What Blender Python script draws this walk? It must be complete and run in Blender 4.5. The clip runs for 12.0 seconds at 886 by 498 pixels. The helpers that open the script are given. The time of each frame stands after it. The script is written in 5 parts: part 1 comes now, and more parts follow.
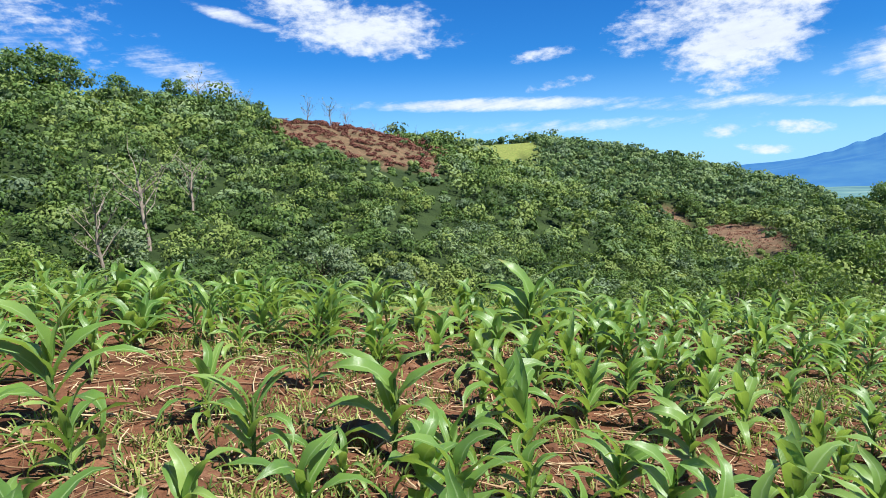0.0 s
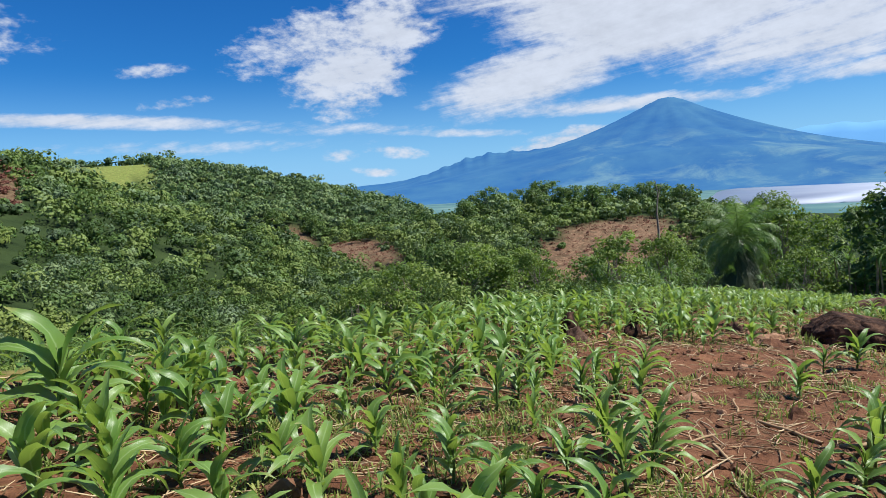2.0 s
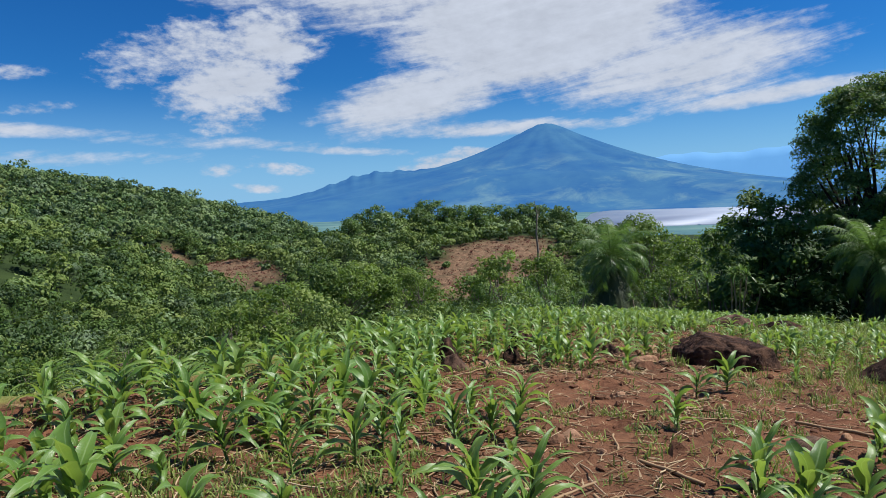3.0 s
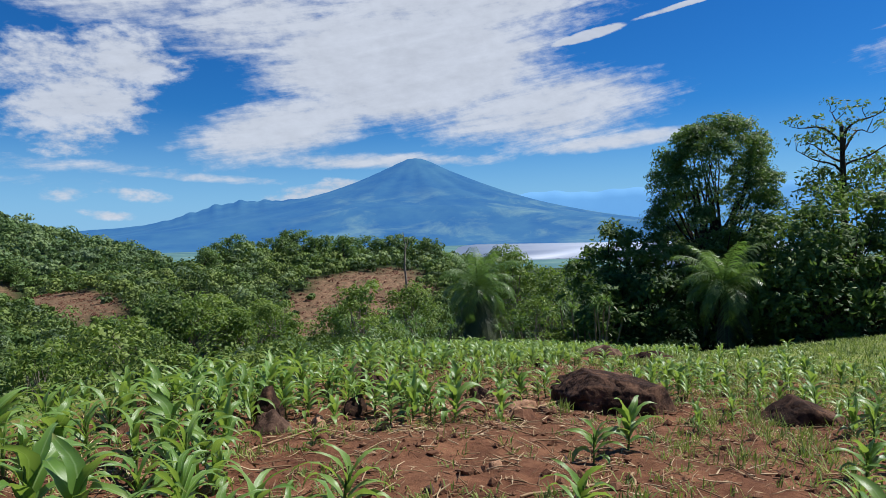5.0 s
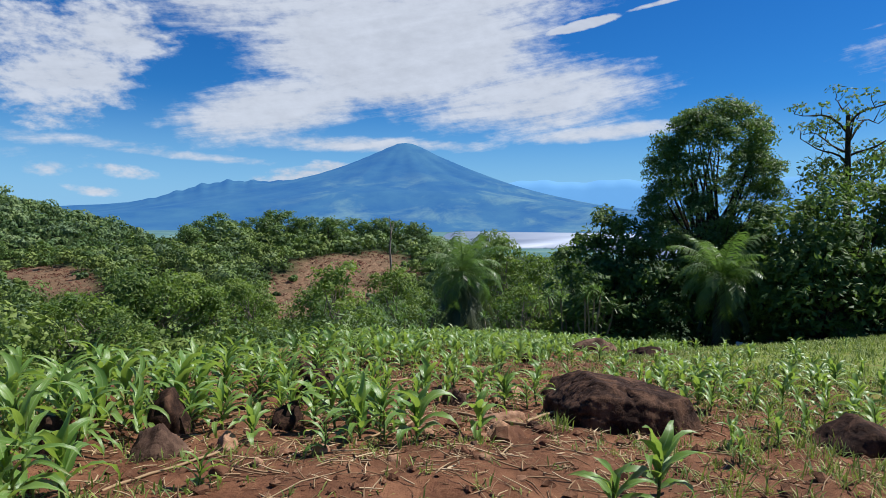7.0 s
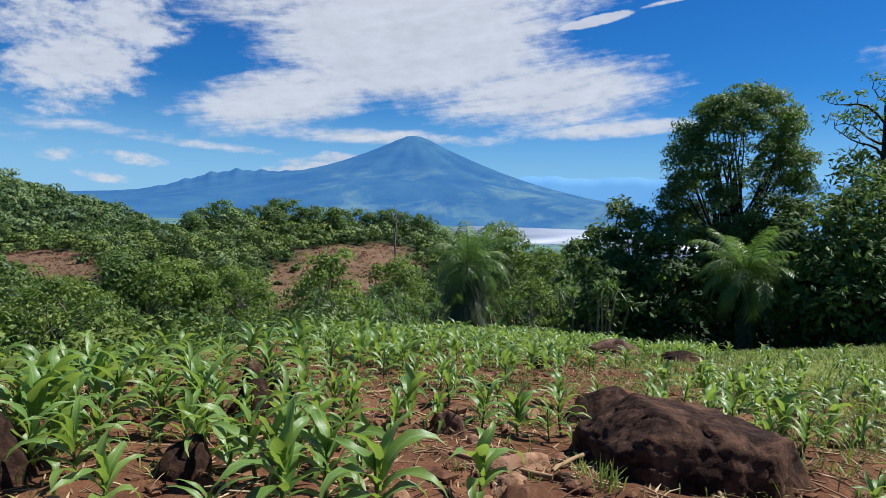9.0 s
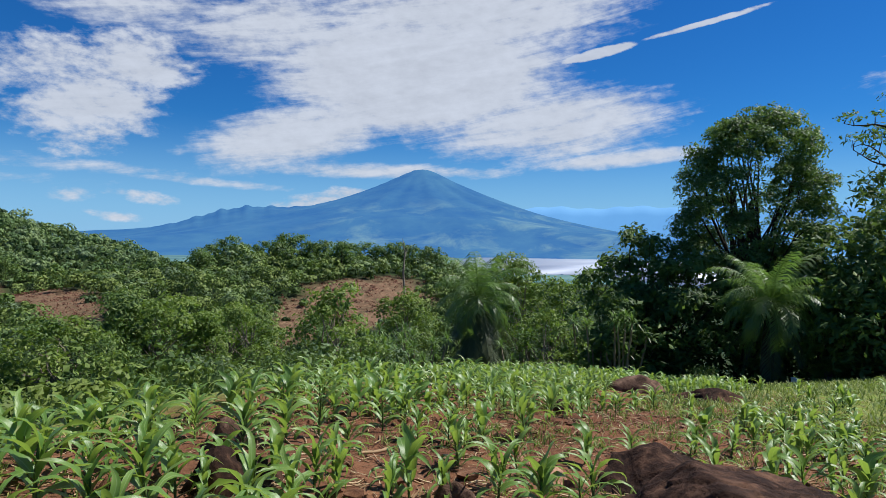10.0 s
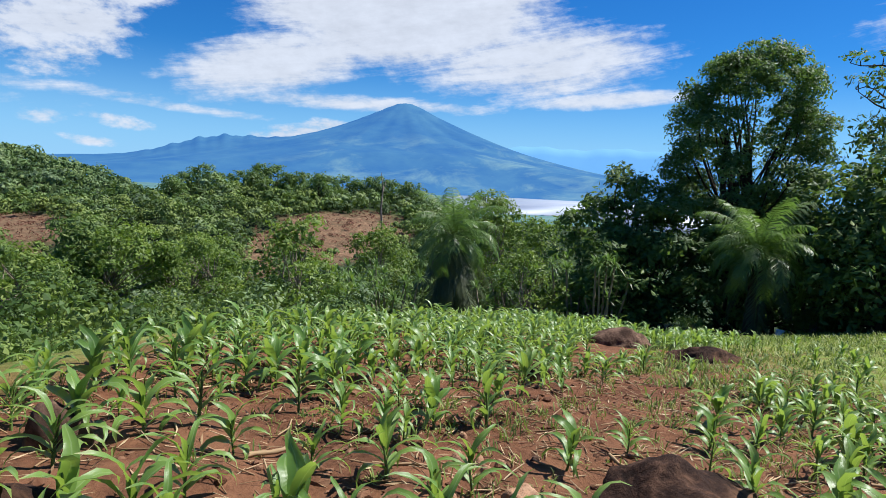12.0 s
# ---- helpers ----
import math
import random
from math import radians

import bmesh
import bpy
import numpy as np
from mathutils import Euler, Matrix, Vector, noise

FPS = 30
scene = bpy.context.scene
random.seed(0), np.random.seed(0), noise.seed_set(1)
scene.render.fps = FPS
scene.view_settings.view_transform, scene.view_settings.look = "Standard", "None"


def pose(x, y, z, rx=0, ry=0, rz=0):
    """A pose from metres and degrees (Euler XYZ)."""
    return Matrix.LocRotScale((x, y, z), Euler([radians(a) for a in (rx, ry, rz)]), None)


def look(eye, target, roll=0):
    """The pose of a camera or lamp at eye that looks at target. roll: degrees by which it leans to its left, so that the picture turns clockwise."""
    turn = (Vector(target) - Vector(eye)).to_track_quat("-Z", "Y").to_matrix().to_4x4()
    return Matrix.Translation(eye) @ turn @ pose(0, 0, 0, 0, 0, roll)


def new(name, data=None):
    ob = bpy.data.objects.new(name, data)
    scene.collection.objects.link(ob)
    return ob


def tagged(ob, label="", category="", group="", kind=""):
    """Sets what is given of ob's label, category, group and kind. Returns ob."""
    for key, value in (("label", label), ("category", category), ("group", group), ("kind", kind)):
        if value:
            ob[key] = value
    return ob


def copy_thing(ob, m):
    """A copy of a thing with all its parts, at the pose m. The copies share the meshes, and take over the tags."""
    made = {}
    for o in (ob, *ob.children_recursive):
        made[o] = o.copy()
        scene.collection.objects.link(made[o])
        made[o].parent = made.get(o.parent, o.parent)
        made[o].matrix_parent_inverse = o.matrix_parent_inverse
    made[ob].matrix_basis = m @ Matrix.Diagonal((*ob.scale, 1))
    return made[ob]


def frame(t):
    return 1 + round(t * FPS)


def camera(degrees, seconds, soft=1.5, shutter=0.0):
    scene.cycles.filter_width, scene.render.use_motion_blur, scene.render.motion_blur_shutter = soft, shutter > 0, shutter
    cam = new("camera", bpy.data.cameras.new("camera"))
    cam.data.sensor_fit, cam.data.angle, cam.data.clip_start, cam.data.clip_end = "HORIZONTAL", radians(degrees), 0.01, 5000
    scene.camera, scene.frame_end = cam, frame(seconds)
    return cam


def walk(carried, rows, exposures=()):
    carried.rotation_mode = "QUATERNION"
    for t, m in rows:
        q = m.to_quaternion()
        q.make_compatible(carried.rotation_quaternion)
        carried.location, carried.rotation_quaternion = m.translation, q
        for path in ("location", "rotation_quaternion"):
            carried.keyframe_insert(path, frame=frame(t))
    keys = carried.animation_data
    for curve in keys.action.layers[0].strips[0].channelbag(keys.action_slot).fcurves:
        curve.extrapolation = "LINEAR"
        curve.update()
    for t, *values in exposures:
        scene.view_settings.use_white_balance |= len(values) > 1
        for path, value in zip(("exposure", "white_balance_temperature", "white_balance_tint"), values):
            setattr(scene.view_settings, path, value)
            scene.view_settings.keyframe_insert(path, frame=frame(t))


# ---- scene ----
cam = camera(70.2, 12.0, soft=0.8)
PATH = [
    (0, (-0.396, -0.091, 1.887), (-0.394, 1.898, 1.674), -2.1),
    (0.5, (-0.227, 0.156, 1.819), (0.047, 2.126, 1.608), -1.8),
    (1, (-0.071, 0.429, 1.812), (0.415, 2.361, 1.63), -4.6),
    (1.5, (0.216, 0.646, 1.766), (0.923, 2.505, 1.553), -3.9),
    (2, (0.511, 0.918, 1.743), (1.589, 2.591, 1.548), -3.2),
    (2.5, (0.829, 1.176, 1.718), (2.05, 2.755, 1.591), -4.3),
    (3, (1.163, 1.397, 1.713), (2.528, 2.851, 1.56), -2.2),
    (3.5, (1.557, 1.612, 1.702), (3.129, 2.842, 1.567), -2.1),
    (3.7, (1.691, 1.662, 1.68), (3.291, 2.856, 1.564), -1.8),
    (5.3, (3.563, 2.965, 1.27), (5.204, 4.107, 1.208), -1.2),
    (5.5, (3.767, 3.085, 1.251), (5.411, 4.221, 1.187), -1.1),
    (6, (4.16, 3.275, 1.186), (5.819, 4.389, 1.108), 0.7),
    (6.5, (4.544, 3.436, 1.067), (6.195, 4.559, 0.95), 1.5),
    (7, (4.987, 3.701, 1.036), (6.646, 4.812, 0.93), 0.6),
    (7.2, (5.19, 3.782, 0.965), (6.852, 4.889, 0.856), 1.0),
    (8.8, (6.763, 4.707, 0.721), (8.41, 5.832, 0.577), 2.9),
    (9, (6.927, 4.846, 0.679), (8.574, 5.974, 0.553), 1.9),
    (9.5, (7.37, 5.137, 0.659), (9.011, 6.276, 0.572), -0.5),
    (10, (7.793, 5.377, 0.624), (9.425, 6.533, 0.6), 0.8),
    (10.5, (8.283, 5.696, 0.605), (9.911, 6.857, 0.607), 1.3),
    (11, (8.822, 5.886, 0.554), (10.448, 7.05, 0.521), 1.5),
    (11.5, (9.25, 6.093, 0.483), (10.89, 7.229, 0.339), 3.1),
    (12, (9.596, 6.252, 0.475), (11.256, 7.345, 0.254), 2.8),
]
walk(cam, [(t, look(eye, target, roll)) for t, eye, target, roll in PATH],
     [(t, e, 6150, 11) for t, e in ((0, 1.06), (0.5, 0.96), (1.5, 0.8), (2.5, 0.52), (3.5, 0.43), (5.5, 0.47), (7.0, 0.5), (9.5, 0.5), (10.5, 0.42), (11.5, 0.65), (12.0, 0.75))])

# ---- world, sun ----
SUN_AZ, SUN_EL = 128.0, 56.0          # degrees clockwise from +y, above the horizon
wd = bpy.data.worlds.new("sky")
scene.world = wd
wd.use_nodes = True
wn, wl = wd.node_tree.nodes, wd.node_tree.links
wn.clear()


def wmath(op, a, b=None, c=None):
    n = wn.new("ShaderNodeMath")
    n.operation = op
    for i, v in enumerate((a, b, c)):
        if v is None:
            continue
        if isinstance(v, (int, float)):
            n.inputs[i].default_value = v
        else:
            wl.new(v, n.inputs[i])
    return n.outputs[0]


def build_sky():
    out = wn.new("ShaderNodeOutputWorld")
    bg = wn.new("ShaderNodeBackground")
    bg.inputs[1].default_value = 0.053
    sky = wn.new("ShaderNodeTexSky")
    sky.sky_type = "NISHITA"
    sky.sun_disc = False
    sky.sun_elevation, sky.sun_rotation = radians(SUN_EL), radians(SUN_AZ)
    sky.altitude, sky.air_density, sky.dust_density, sky.ozone_density = 600, 1.0, 0.3, 4.0
    hue = wn.new("ShaderNodeHueSaturation")
    hue.inputs["Saturation"].default_value = 1.25
    hue.inputs["Value"].default_value = 0.88
    wl.new(sky.outputs[0], hue.inputs["Color"])
    deep = wn.new("ShaderNodeVectorMath")
    deep.operation = "MULTIPLY"
    deep.inputs[1].default_value = (0.42, 1.0, 1.42)
    wl.new(hue.outputs[0], deep.inputs[0])
    tc = wn.new("ShaderNodeTexCoord")
    sep = wn.new("ShaderNodeSeparateXYZ")
    wl.new(tc.outputs["Generated"], sep.inputs[0])
    az = wmath("MULTIPLY", wmath("ARCTAN2", sep.outputs[0], sep.outputs[1]), 57.2958)
    el = wmath("MULTIPLY", wmath("ARCSINE", sep.outputs[2]), 57.2958)

    def cloud_noise(sx, sy, shear, detail, rough, seed, dist=0.0):
        comb = wn.new("ShaderNodeCombineXYZ")
        wl.new(wmath("MULTIPLY", az, sx), comb.inputs[0])
        wl.new(wmath("MULTIPLY", wmath("MULTIPLY_ADD", az, shear, el), sy), comb.inputs[1])
        comb.inputs[2].default_value = seed
        nz = wn.new("ShaderNodeTexNoise")
        nz.inputs["Scale"].default_value = 1.0
        nz.inputs["Detail"].default_value = detail
        nz.inputs["Roughness"].default_value = rough
        nz.inputs["Distortion"].default_value = dist
        wl.new(comb.outputs[0], nz.inputs["Vector"])
        return wmath("SUBTRACT", nz.outputs[0], 0.5)

    puffy = cloud_noise(0.22, 0.42, 0.0, 7, 0.62, 3.1, 0.3)
    streak = cloud_noise(0.10, 0.85, -0.16, 7, 0.62, 7.7, 0.4)
    fine = cloud_noise(0.8, 1.6, 0.0, 5, 0.6, 1.3)

    def cover(items):
        best = None
        for a, e, sa, se, tilt, peak in items:
            u = wmath("SUBTRACT", az, a)
            v = wmath("SUBTRACT", el, e)
            v = wmath("MULTIPLY_ADD", u, -tilt, v)
            r = wmath("ADD", wmath("POWER", wmath("ABSOLUTE", wmath("DIVIDE", u, sa)), 2.0),
                      wmath("POWER", wmath("ABSOLUTE", wmath("DIVIDE", v, se)), 2.0))
            d = wmath("MULTIPLY", wmath("SUBTRACT", 1.0, r), peak)
            best = d if best is None else wmath("SMOOTH_MAX", best, d, 0.2)
        return best

    def smooth(v, lo, hi, top=1.0):
        n = wn.new("ShaderNodeMapRange")
        n.interpolation_type = "SMOOTHSTEP"
        wl.new(v, n.inputs[0])
        n.inputs[1].default_value, n.inputs[2].default_value = lo, hi
        n.inputs[3].default_value, n.inputs[4].default_value = 0.0, top
        return n.outputs[0]

    # fair-weather heaps
    heap = cover(((-6.5, 13.2, 8.0, 2.4, -0.05, 1.0), (-12, 15.5, 5, 2.0, 0, 0.8), (22, 13.0, 6.4, 2.6, 0.25, 0.9),
                  (25.5, 10.3, 6.0, 3.8, 0.2, 1.2), (28.5, 14.0, 5.2, 3.2, 0, 1.1), (22.0, 9.5, 3.2, 2.0, 0, 0.8),
                  (43.5, 3.4, 5.5, 0.75, 0.09, 0.9), (46, 4.1, 2.2, 0.7, 0, 0.9), (29.3, 3.3, 3.0, 0.6, -0.12, 0.9),
                  (27, 1.7, 2.2, 0.45, -0.1, 0.8), (24.2, 3.3, 1.6, 0.6, 0, 0.5), (9.5, 10.6, 3.0, 0.55, 0.1, 0.6),
                  (11, 8.1, 3.0, 0.5, 0.1, 0.6), (-40, 12, 12, 4, 0, 0.35)))
    heap_mask = smooth(wmath("ADD", heap, wmath("ADD", wmath("MULTIPLY", puffy, 2.7), wmath("MULTIPLY", fine, 2.0))), -0.1, 1.1, 0.93)
    # the broad streaked sheet and its wisps
    sheet = cover(((52, 14.5, 15, 6.0, 0.0, 1.6), (42, 9.3, 10.5, 3.2, 0.22, 1.1), (64, 10.5, 12.5, 3.6, 0.06, 1.0),
                   (56, 20, 17, 4.5, 0.0, 1.1), (39, 17.5, 9, 3.5, 0.1, 0.9), (71, 7.4, 9.0, 0.8, 0.07, 0.8), (47, 6.2, 14, 0.8, 0.0, 0.7),
                   (5, 6.6, 12.5, 0.65, -0.02, 0.8), (12, 4.4, 14, 0.6, 0.0, 0.35), (24, 5.6, 10, 0.6, -0.03, 0.45), (34, 4.8, 7, 0.4, -0.06, 0.45),
                   (-21, 9.4, 4.5, 1.6, -0.25, 0.5), (-17, 14, 4.5, 0.6, -0.25, 0.7), (-33, 11.8, 6, 1.2, 0, 0.3),
                   (28, 18.5, 8, 2.5, 0, 0.7), (100, 12, 12, 3, 0, 0.8), (150, 25, 30, 12, 0, 0.9)))
    sheet_mask = smooth(wmath("ADD", sheet, wmath("ADD", wmath("MULTIPLY", streak, 1.75), wmath("MULTIPLY", fine, 1.0))), -0.05, 0.95, 0.94)
    trail = cover(((68.3, 16.3, 3.6, 0.5, 0.18, 1.2), (77, 18.0, 5.5, 0.26, 0.17, 0.9)))
    trail_mask = smooth(wmath("ADD", trail, wmath("MULTIPLY", fine, 1.4)), 0.0, 0.6, 0.9)
    mask = wmath("MAXIMUM", wmath("MAXIMUM", heap_mask, sheet_mask), trail_mask)
    # cloud brightness with soft grey bellies
    shade = wmath("MULTIPLY_ADD", fine, 2.2, wmath("MULTIPLY_ADD", streak, 2.6, wmath("MULTIPLY_ADD", puffy, 2.0, 8.9)))
    col = wn.new("ShaderNodeVectorMath")
    col.operation = "SCALE"
    col.inputs[0].default_value = (0.93, 0.98, 1.06)
    wl.new(shade, col.inputs["Scale"])
    # milky air low over the horizon
    haze = smooth(el, 11.0, -1.0, 0.8)
    mx0 = wn.new("ShaderNodeMix")
    mx0.data_type = "RGBA"
    wl.new(haze, mx0.inputs[0])
    wl.new(deep.outputs[0], mx0.inputs[6])
    mx0.inputs[7].default_value = (4.2, 7.6, 11.4, 1)
    mx = wn.new("ShaderNodeMix")
    mx.data_type = "RGBA"
    wl.new(mask, mx.inputs[0])
    wl.new(mx0.outputs[2], mx.inputs[6])
    wl.new(col.outputs[0], mx.inputs[7])
    wl.new(mx.outputs[2], bg.inputs[0])
    wl.new(bg.outputs[0], out.inputs[0])


build_sky()
sun_data = bpy.data.lights.new("sun", "SUN")
sun_data.energy, sun_data.angle, sun_data.color = 5.0, radians(0.53), (1.0, 0.95, 0.86)
sun = new("sun", sun_data)
sdir = Vector((math.sin(radians(SUN_AZ)) * math.cos(radians(SUN_EL)), math.cos(radians(SUN_AZ)) * math.cos(radians(SUN_EL)), math.sin(radians(SUN_EL))))
sun.matrix_world = look(sdir * 200, (0, 0, 0))


# ---- materials ----
class Mat:
    """A node material under construction."""

    def __init__(self, name):
        self.m = bpy.data.materials.new(name)
        self.m.use_nodes = True
        self.n, self.l = self.m.node_tree.nodes, self.m.node_tree.links
        self.n.clear()
        self.out = self.n.new("ShaderNodeOutputMaterial")
        self.tc = self.n.new("ShaderNodeTexCoord")

    def put(self, sock, v):
        if isinstance(v, (int, float)):
            sock.default_value = v
        elif isinstance(v, (tuple, list)):
            sock.default_value = (*v, 1) if len(sock.default_value) == 4 and len(v) == 3 else v
        else:
            self.l.new(v, sock)

    def noise(self, scale, detail=4, rough=0.55, dist=0.0, vec=None, space="Object"):
        nd = self.n.new("ShaderNodeTexNoise")
        nd.inputs["Scale"].default_value, nd.inputs["Detail"].default_value = scale, detail
        nd.inputs["Roughness"].default_value, nd.inputs["Distortion"].default_value = rough, dist
        self.l.new(vec or self.tc.outputs[space], nd.inputs["Vector"])
        return nd.outputs[0]

    def ramp(self, fac, stops):
        nd = self.n.new("ShaderNodeValToRGB")
        el = nd.color_ramp.elements
        while len(el) < len(stops):
            el.new(0.5)
        for e, (p, c) in zip(el, stops):
            e.position, e.color = p, ((*c, 1) if isinstance(c, tuple) else (c, c, c, 1))
        self.l.new(fac, nd.inputs[0])
        return nd.outputs[0]

    def mix(self, fac, a, b, blend="MIX"):
        nd = self.n.new("ShaderNodeMix")
        nd.data_type, nd.blend_type = "RGBA", blend
        self.put(nd.inputs[0], fac)
        self.put(nd.inputs[6], a)
        self.put(nd.inputs[7], b)
        return nd.outputs[2]

    def math(self, op, a, b=0.0, clamp=False):
        nd = self.n.new("ShaderNodeMath")
        nd.operation, nd.use_clamp = op, clamp
        self.put(nd.inputs[0], a)
        self.put(nd.inputs[1], b)
        return nd.outputs[0]

    def bump(self, height, strength, distance):
        nd = self.n.new("ShaderNodeBump")
        nd.inputs["Strength"].default_value, nd.inputs["Distance"].default_value = strength, distance
        self.l.new(height, nd.inputs["Height"])
        return nd.outputs[0]

    def island(self):
        return self.n.new("ShaderNodeNewGeometry").outputs["Random Per Island"]

    def surface(self, color, rough=0.8, spec=0.3, normal=None, metal=0.0, translucent=None, amount=0.0):
        p = self.n.new("ShaderNodeBsdfPrincipled")
        self.put(p.inputs["Base Color"], color)
        self.put(p.inputs["Roughness"], rough)
        self.put(p.inputs["Specular IOR Level"], spec)
        self.put(p.inputs["Metallic"], metal)
        if normal:
            self.l.new(normal, p.inputs["Normal"])
        end = p.outputs[0]
        if translucent is not None:
            t = self.n.new("ShaderNodeBsdfTranslucent")
            self.put(t.inputs[0], translucent)
            ms = self.n.new("ShaderNodeMixShader")
            ms.inputs[0].default_value = amount
            self.l.new(end, ms.inputs[1])
            self.l.new(t.outputs[0], ms.inputs[2])
            end = ms.outputs[0]
        self.l.new(end, self.out.inputs[0])
        return self.m


def leaf_material(name, dark, mid, light, trans, amount=0.35, rough=0.5, spec=0.35, patch=0.35, silver=0.0, speckle=0.26):
    k = Mat(name)
    at = k.n.new("ShaderNodeAttribute")
    at.attribute_name = "tone"
    f = k.math("ADD", k.math("MULTIPLY", k.island(), speckle), k.math("MULTIPLY", k.noise(patch, 3), 0.52 - speckle))
    f = k.math("ADD", f, k.math("MULTIPLY", at.outputs["Fac"], 0.48))
    c = k.ramp(f, ((0.2, dark), (0.5, mid), (0.8, light)))
    t = k.mix(f, trans, tuple(v * 1.3 for v in trans))
    if silver:
        # stands of other kinds: silvery and yellowish ones
        kinds = k.noise(0.11, 5, 0.7)
        c = k.mix(k.ramp(kinds, ((0.53, 0.0), (0.62, silver))), c, (0.22, 0.29, 0.17))
        c = k.mix(k.ramp(kinds, ((0.36, silver), (0.44, 0.0))), c, (0.20, 0.24, 0.05))
    return k.surface(c, rough, spec, None, 0, t, amount)


def soil_material():
    k = Mat("soil")
    big = k.noise(0.35, 5, 0.6)
    mid = k.noise(2.3, 6, 0.65)
    fin = k.noise(16, 8, 0.7)
    c = k.ramp(mid, ((0.28, (0.034, 0.013, 0.007)), (0.5, (0.112, 0.046, 0.024)), (0.74, (0.25, 0.118, 0.062))))
    c = k.mix(k.ramp(fin, ((0.42, 0.0), (0.7, 0.5))), c, (0.20, 0.098, 0.05))
    c = k.mix(k.ramp(big, ((0.45, 0.0), (0.75, 0.4))), c, (0.22, 0.115, 0.062))
    # weedy grass cover beyond the tilled soil; forest floor further off, darkened as shade between crowns
    at = k.n.new("ShaderNodeAttribute")
    at.attribute_name = "cover"
    sp = k.n.new("ShaderNodeSeparateColor")
    k.l.new(at.outputs["Color"], sp.inputs[0])
    grass = k.ramp(k.noise(1.1, 7, 0.7), ((0.3, (0.09, 0.14, 0.03)), (0.55, (0.19, 0.25, 0.055)), (0.75, (0.3, 0.31, 0.1))))
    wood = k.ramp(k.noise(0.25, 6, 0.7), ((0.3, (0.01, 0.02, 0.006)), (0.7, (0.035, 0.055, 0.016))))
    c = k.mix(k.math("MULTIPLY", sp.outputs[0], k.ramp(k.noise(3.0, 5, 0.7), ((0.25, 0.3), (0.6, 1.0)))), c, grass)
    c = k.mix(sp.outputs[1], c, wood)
    bare = k.ramp(k.noise(0.9, 6, 0.75), ((0.3, (0.075, 0.042, 0.024)), (0.55, (0.15, 0.083, 0.048)), (0.75, (0.23, 0.145, 0.085))))
    bare = k.mix(k.ramp(k.noise(2.6, 5, 0.75), ((0.46, 0.0), (0.6, 0.7))), bare, (0.30, 0.20, 0.12))
    bare = k.mix(k.ramp(k.noise(0.35, 8, 0.8, 1.5), ((0.45, 0.0), (0.62, 0.75))), bare, (0.06, 0.05, 0.026))
    c = k.mix(sp.outputs[2], c, bare)
    h = k.math("ADD", k.math("MULTIPLY", mid, 0.7), k.math("MULTIPLY", fin, 0.4))
    return k.surface(c, 0.95, 0.12, k.bump(h, 0.9, 0.09))


def plain_material():
    k = Mat("hazed_plain")
    # blue-green cast painted in as haze over the distant plain
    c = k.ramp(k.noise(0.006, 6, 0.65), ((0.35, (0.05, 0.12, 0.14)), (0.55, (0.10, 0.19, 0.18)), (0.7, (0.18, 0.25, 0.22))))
    return k.surface(c, 0.9, 0.1)


def mountain_material(name, low, high, haze_glow, field):
    # distance: a backdrop kilometres away, its blue haze put into base colours and emission
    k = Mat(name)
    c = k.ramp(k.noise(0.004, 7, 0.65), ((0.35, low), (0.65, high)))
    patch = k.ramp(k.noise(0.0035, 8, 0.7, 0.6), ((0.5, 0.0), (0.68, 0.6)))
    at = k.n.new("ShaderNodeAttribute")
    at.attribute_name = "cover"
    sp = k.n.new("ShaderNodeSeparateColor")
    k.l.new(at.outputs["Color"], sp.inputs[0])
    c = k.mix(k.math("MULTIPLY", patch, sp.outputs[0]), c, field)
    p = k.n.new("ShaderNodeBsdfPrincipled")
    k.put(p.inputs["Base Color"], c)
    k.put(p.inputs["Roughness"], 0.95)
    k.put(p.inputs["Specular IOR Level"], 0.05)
    k.put(p.inputs["Emission Color"], haze_glow)
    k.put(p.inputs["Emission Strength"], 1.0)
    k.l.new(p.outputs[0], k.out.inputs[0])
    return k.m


def rock_material(name, dark, mid, light):
    k = Mat(name)
    a, b = k.noise(3.2, 7, 0.65, 0.5), k.noise(22, 6, 0.7)
    c = k.ramp(a, ((0.3, dark), (0.48, mid), (0.65, light)))
    c = k.mix(k.ramp(b, ((0.5, 0.0), (0.75, 0.45))), c, light)
    c = k.mix(k.ramp(k.noise(5, 5, 0.7), ((0.58, 0.0), (0.7, 0.6))), c, tuple(0.4 * v for v in dark))
    return k.surface(c, 0.9, 0.12, k.bump(k.math("ADD", k.math("MULTIPLY", a, 0.6), k.math("MULTIPLY", b, 0.3)), 0.8, 0.07))


def bark_material(name, dark, light):
    k = Mat(name)
    mp = k.n.new("ShaderNodeMapping")
    mp.inputs["Scale"].default_value = (1, 1, 0.25)
    k.l.new(k.tc.outputs["Object"], mp.inputs[0])
    f = k.noise(9, 6, 0.7, 0.4, mp.outputs[0])
    return k.surface(k.ramp(f, ((0.3, dark), (0.7, light))), 0.9, 0.15, k.bump(f, 0.7, 0.03))


def water_material():
    k = Mat("lake_water_sky_tint")
    # reflected sky put into the base colour as a pale blue-grey
    c = k.ramp(k.noise(0.004, 4), ((0.4, (0.40, 0.45, 0.54)), (0.7, (0.52, 0.56, 0.62))))
    return k.surface(c, 0.35, 0.4)


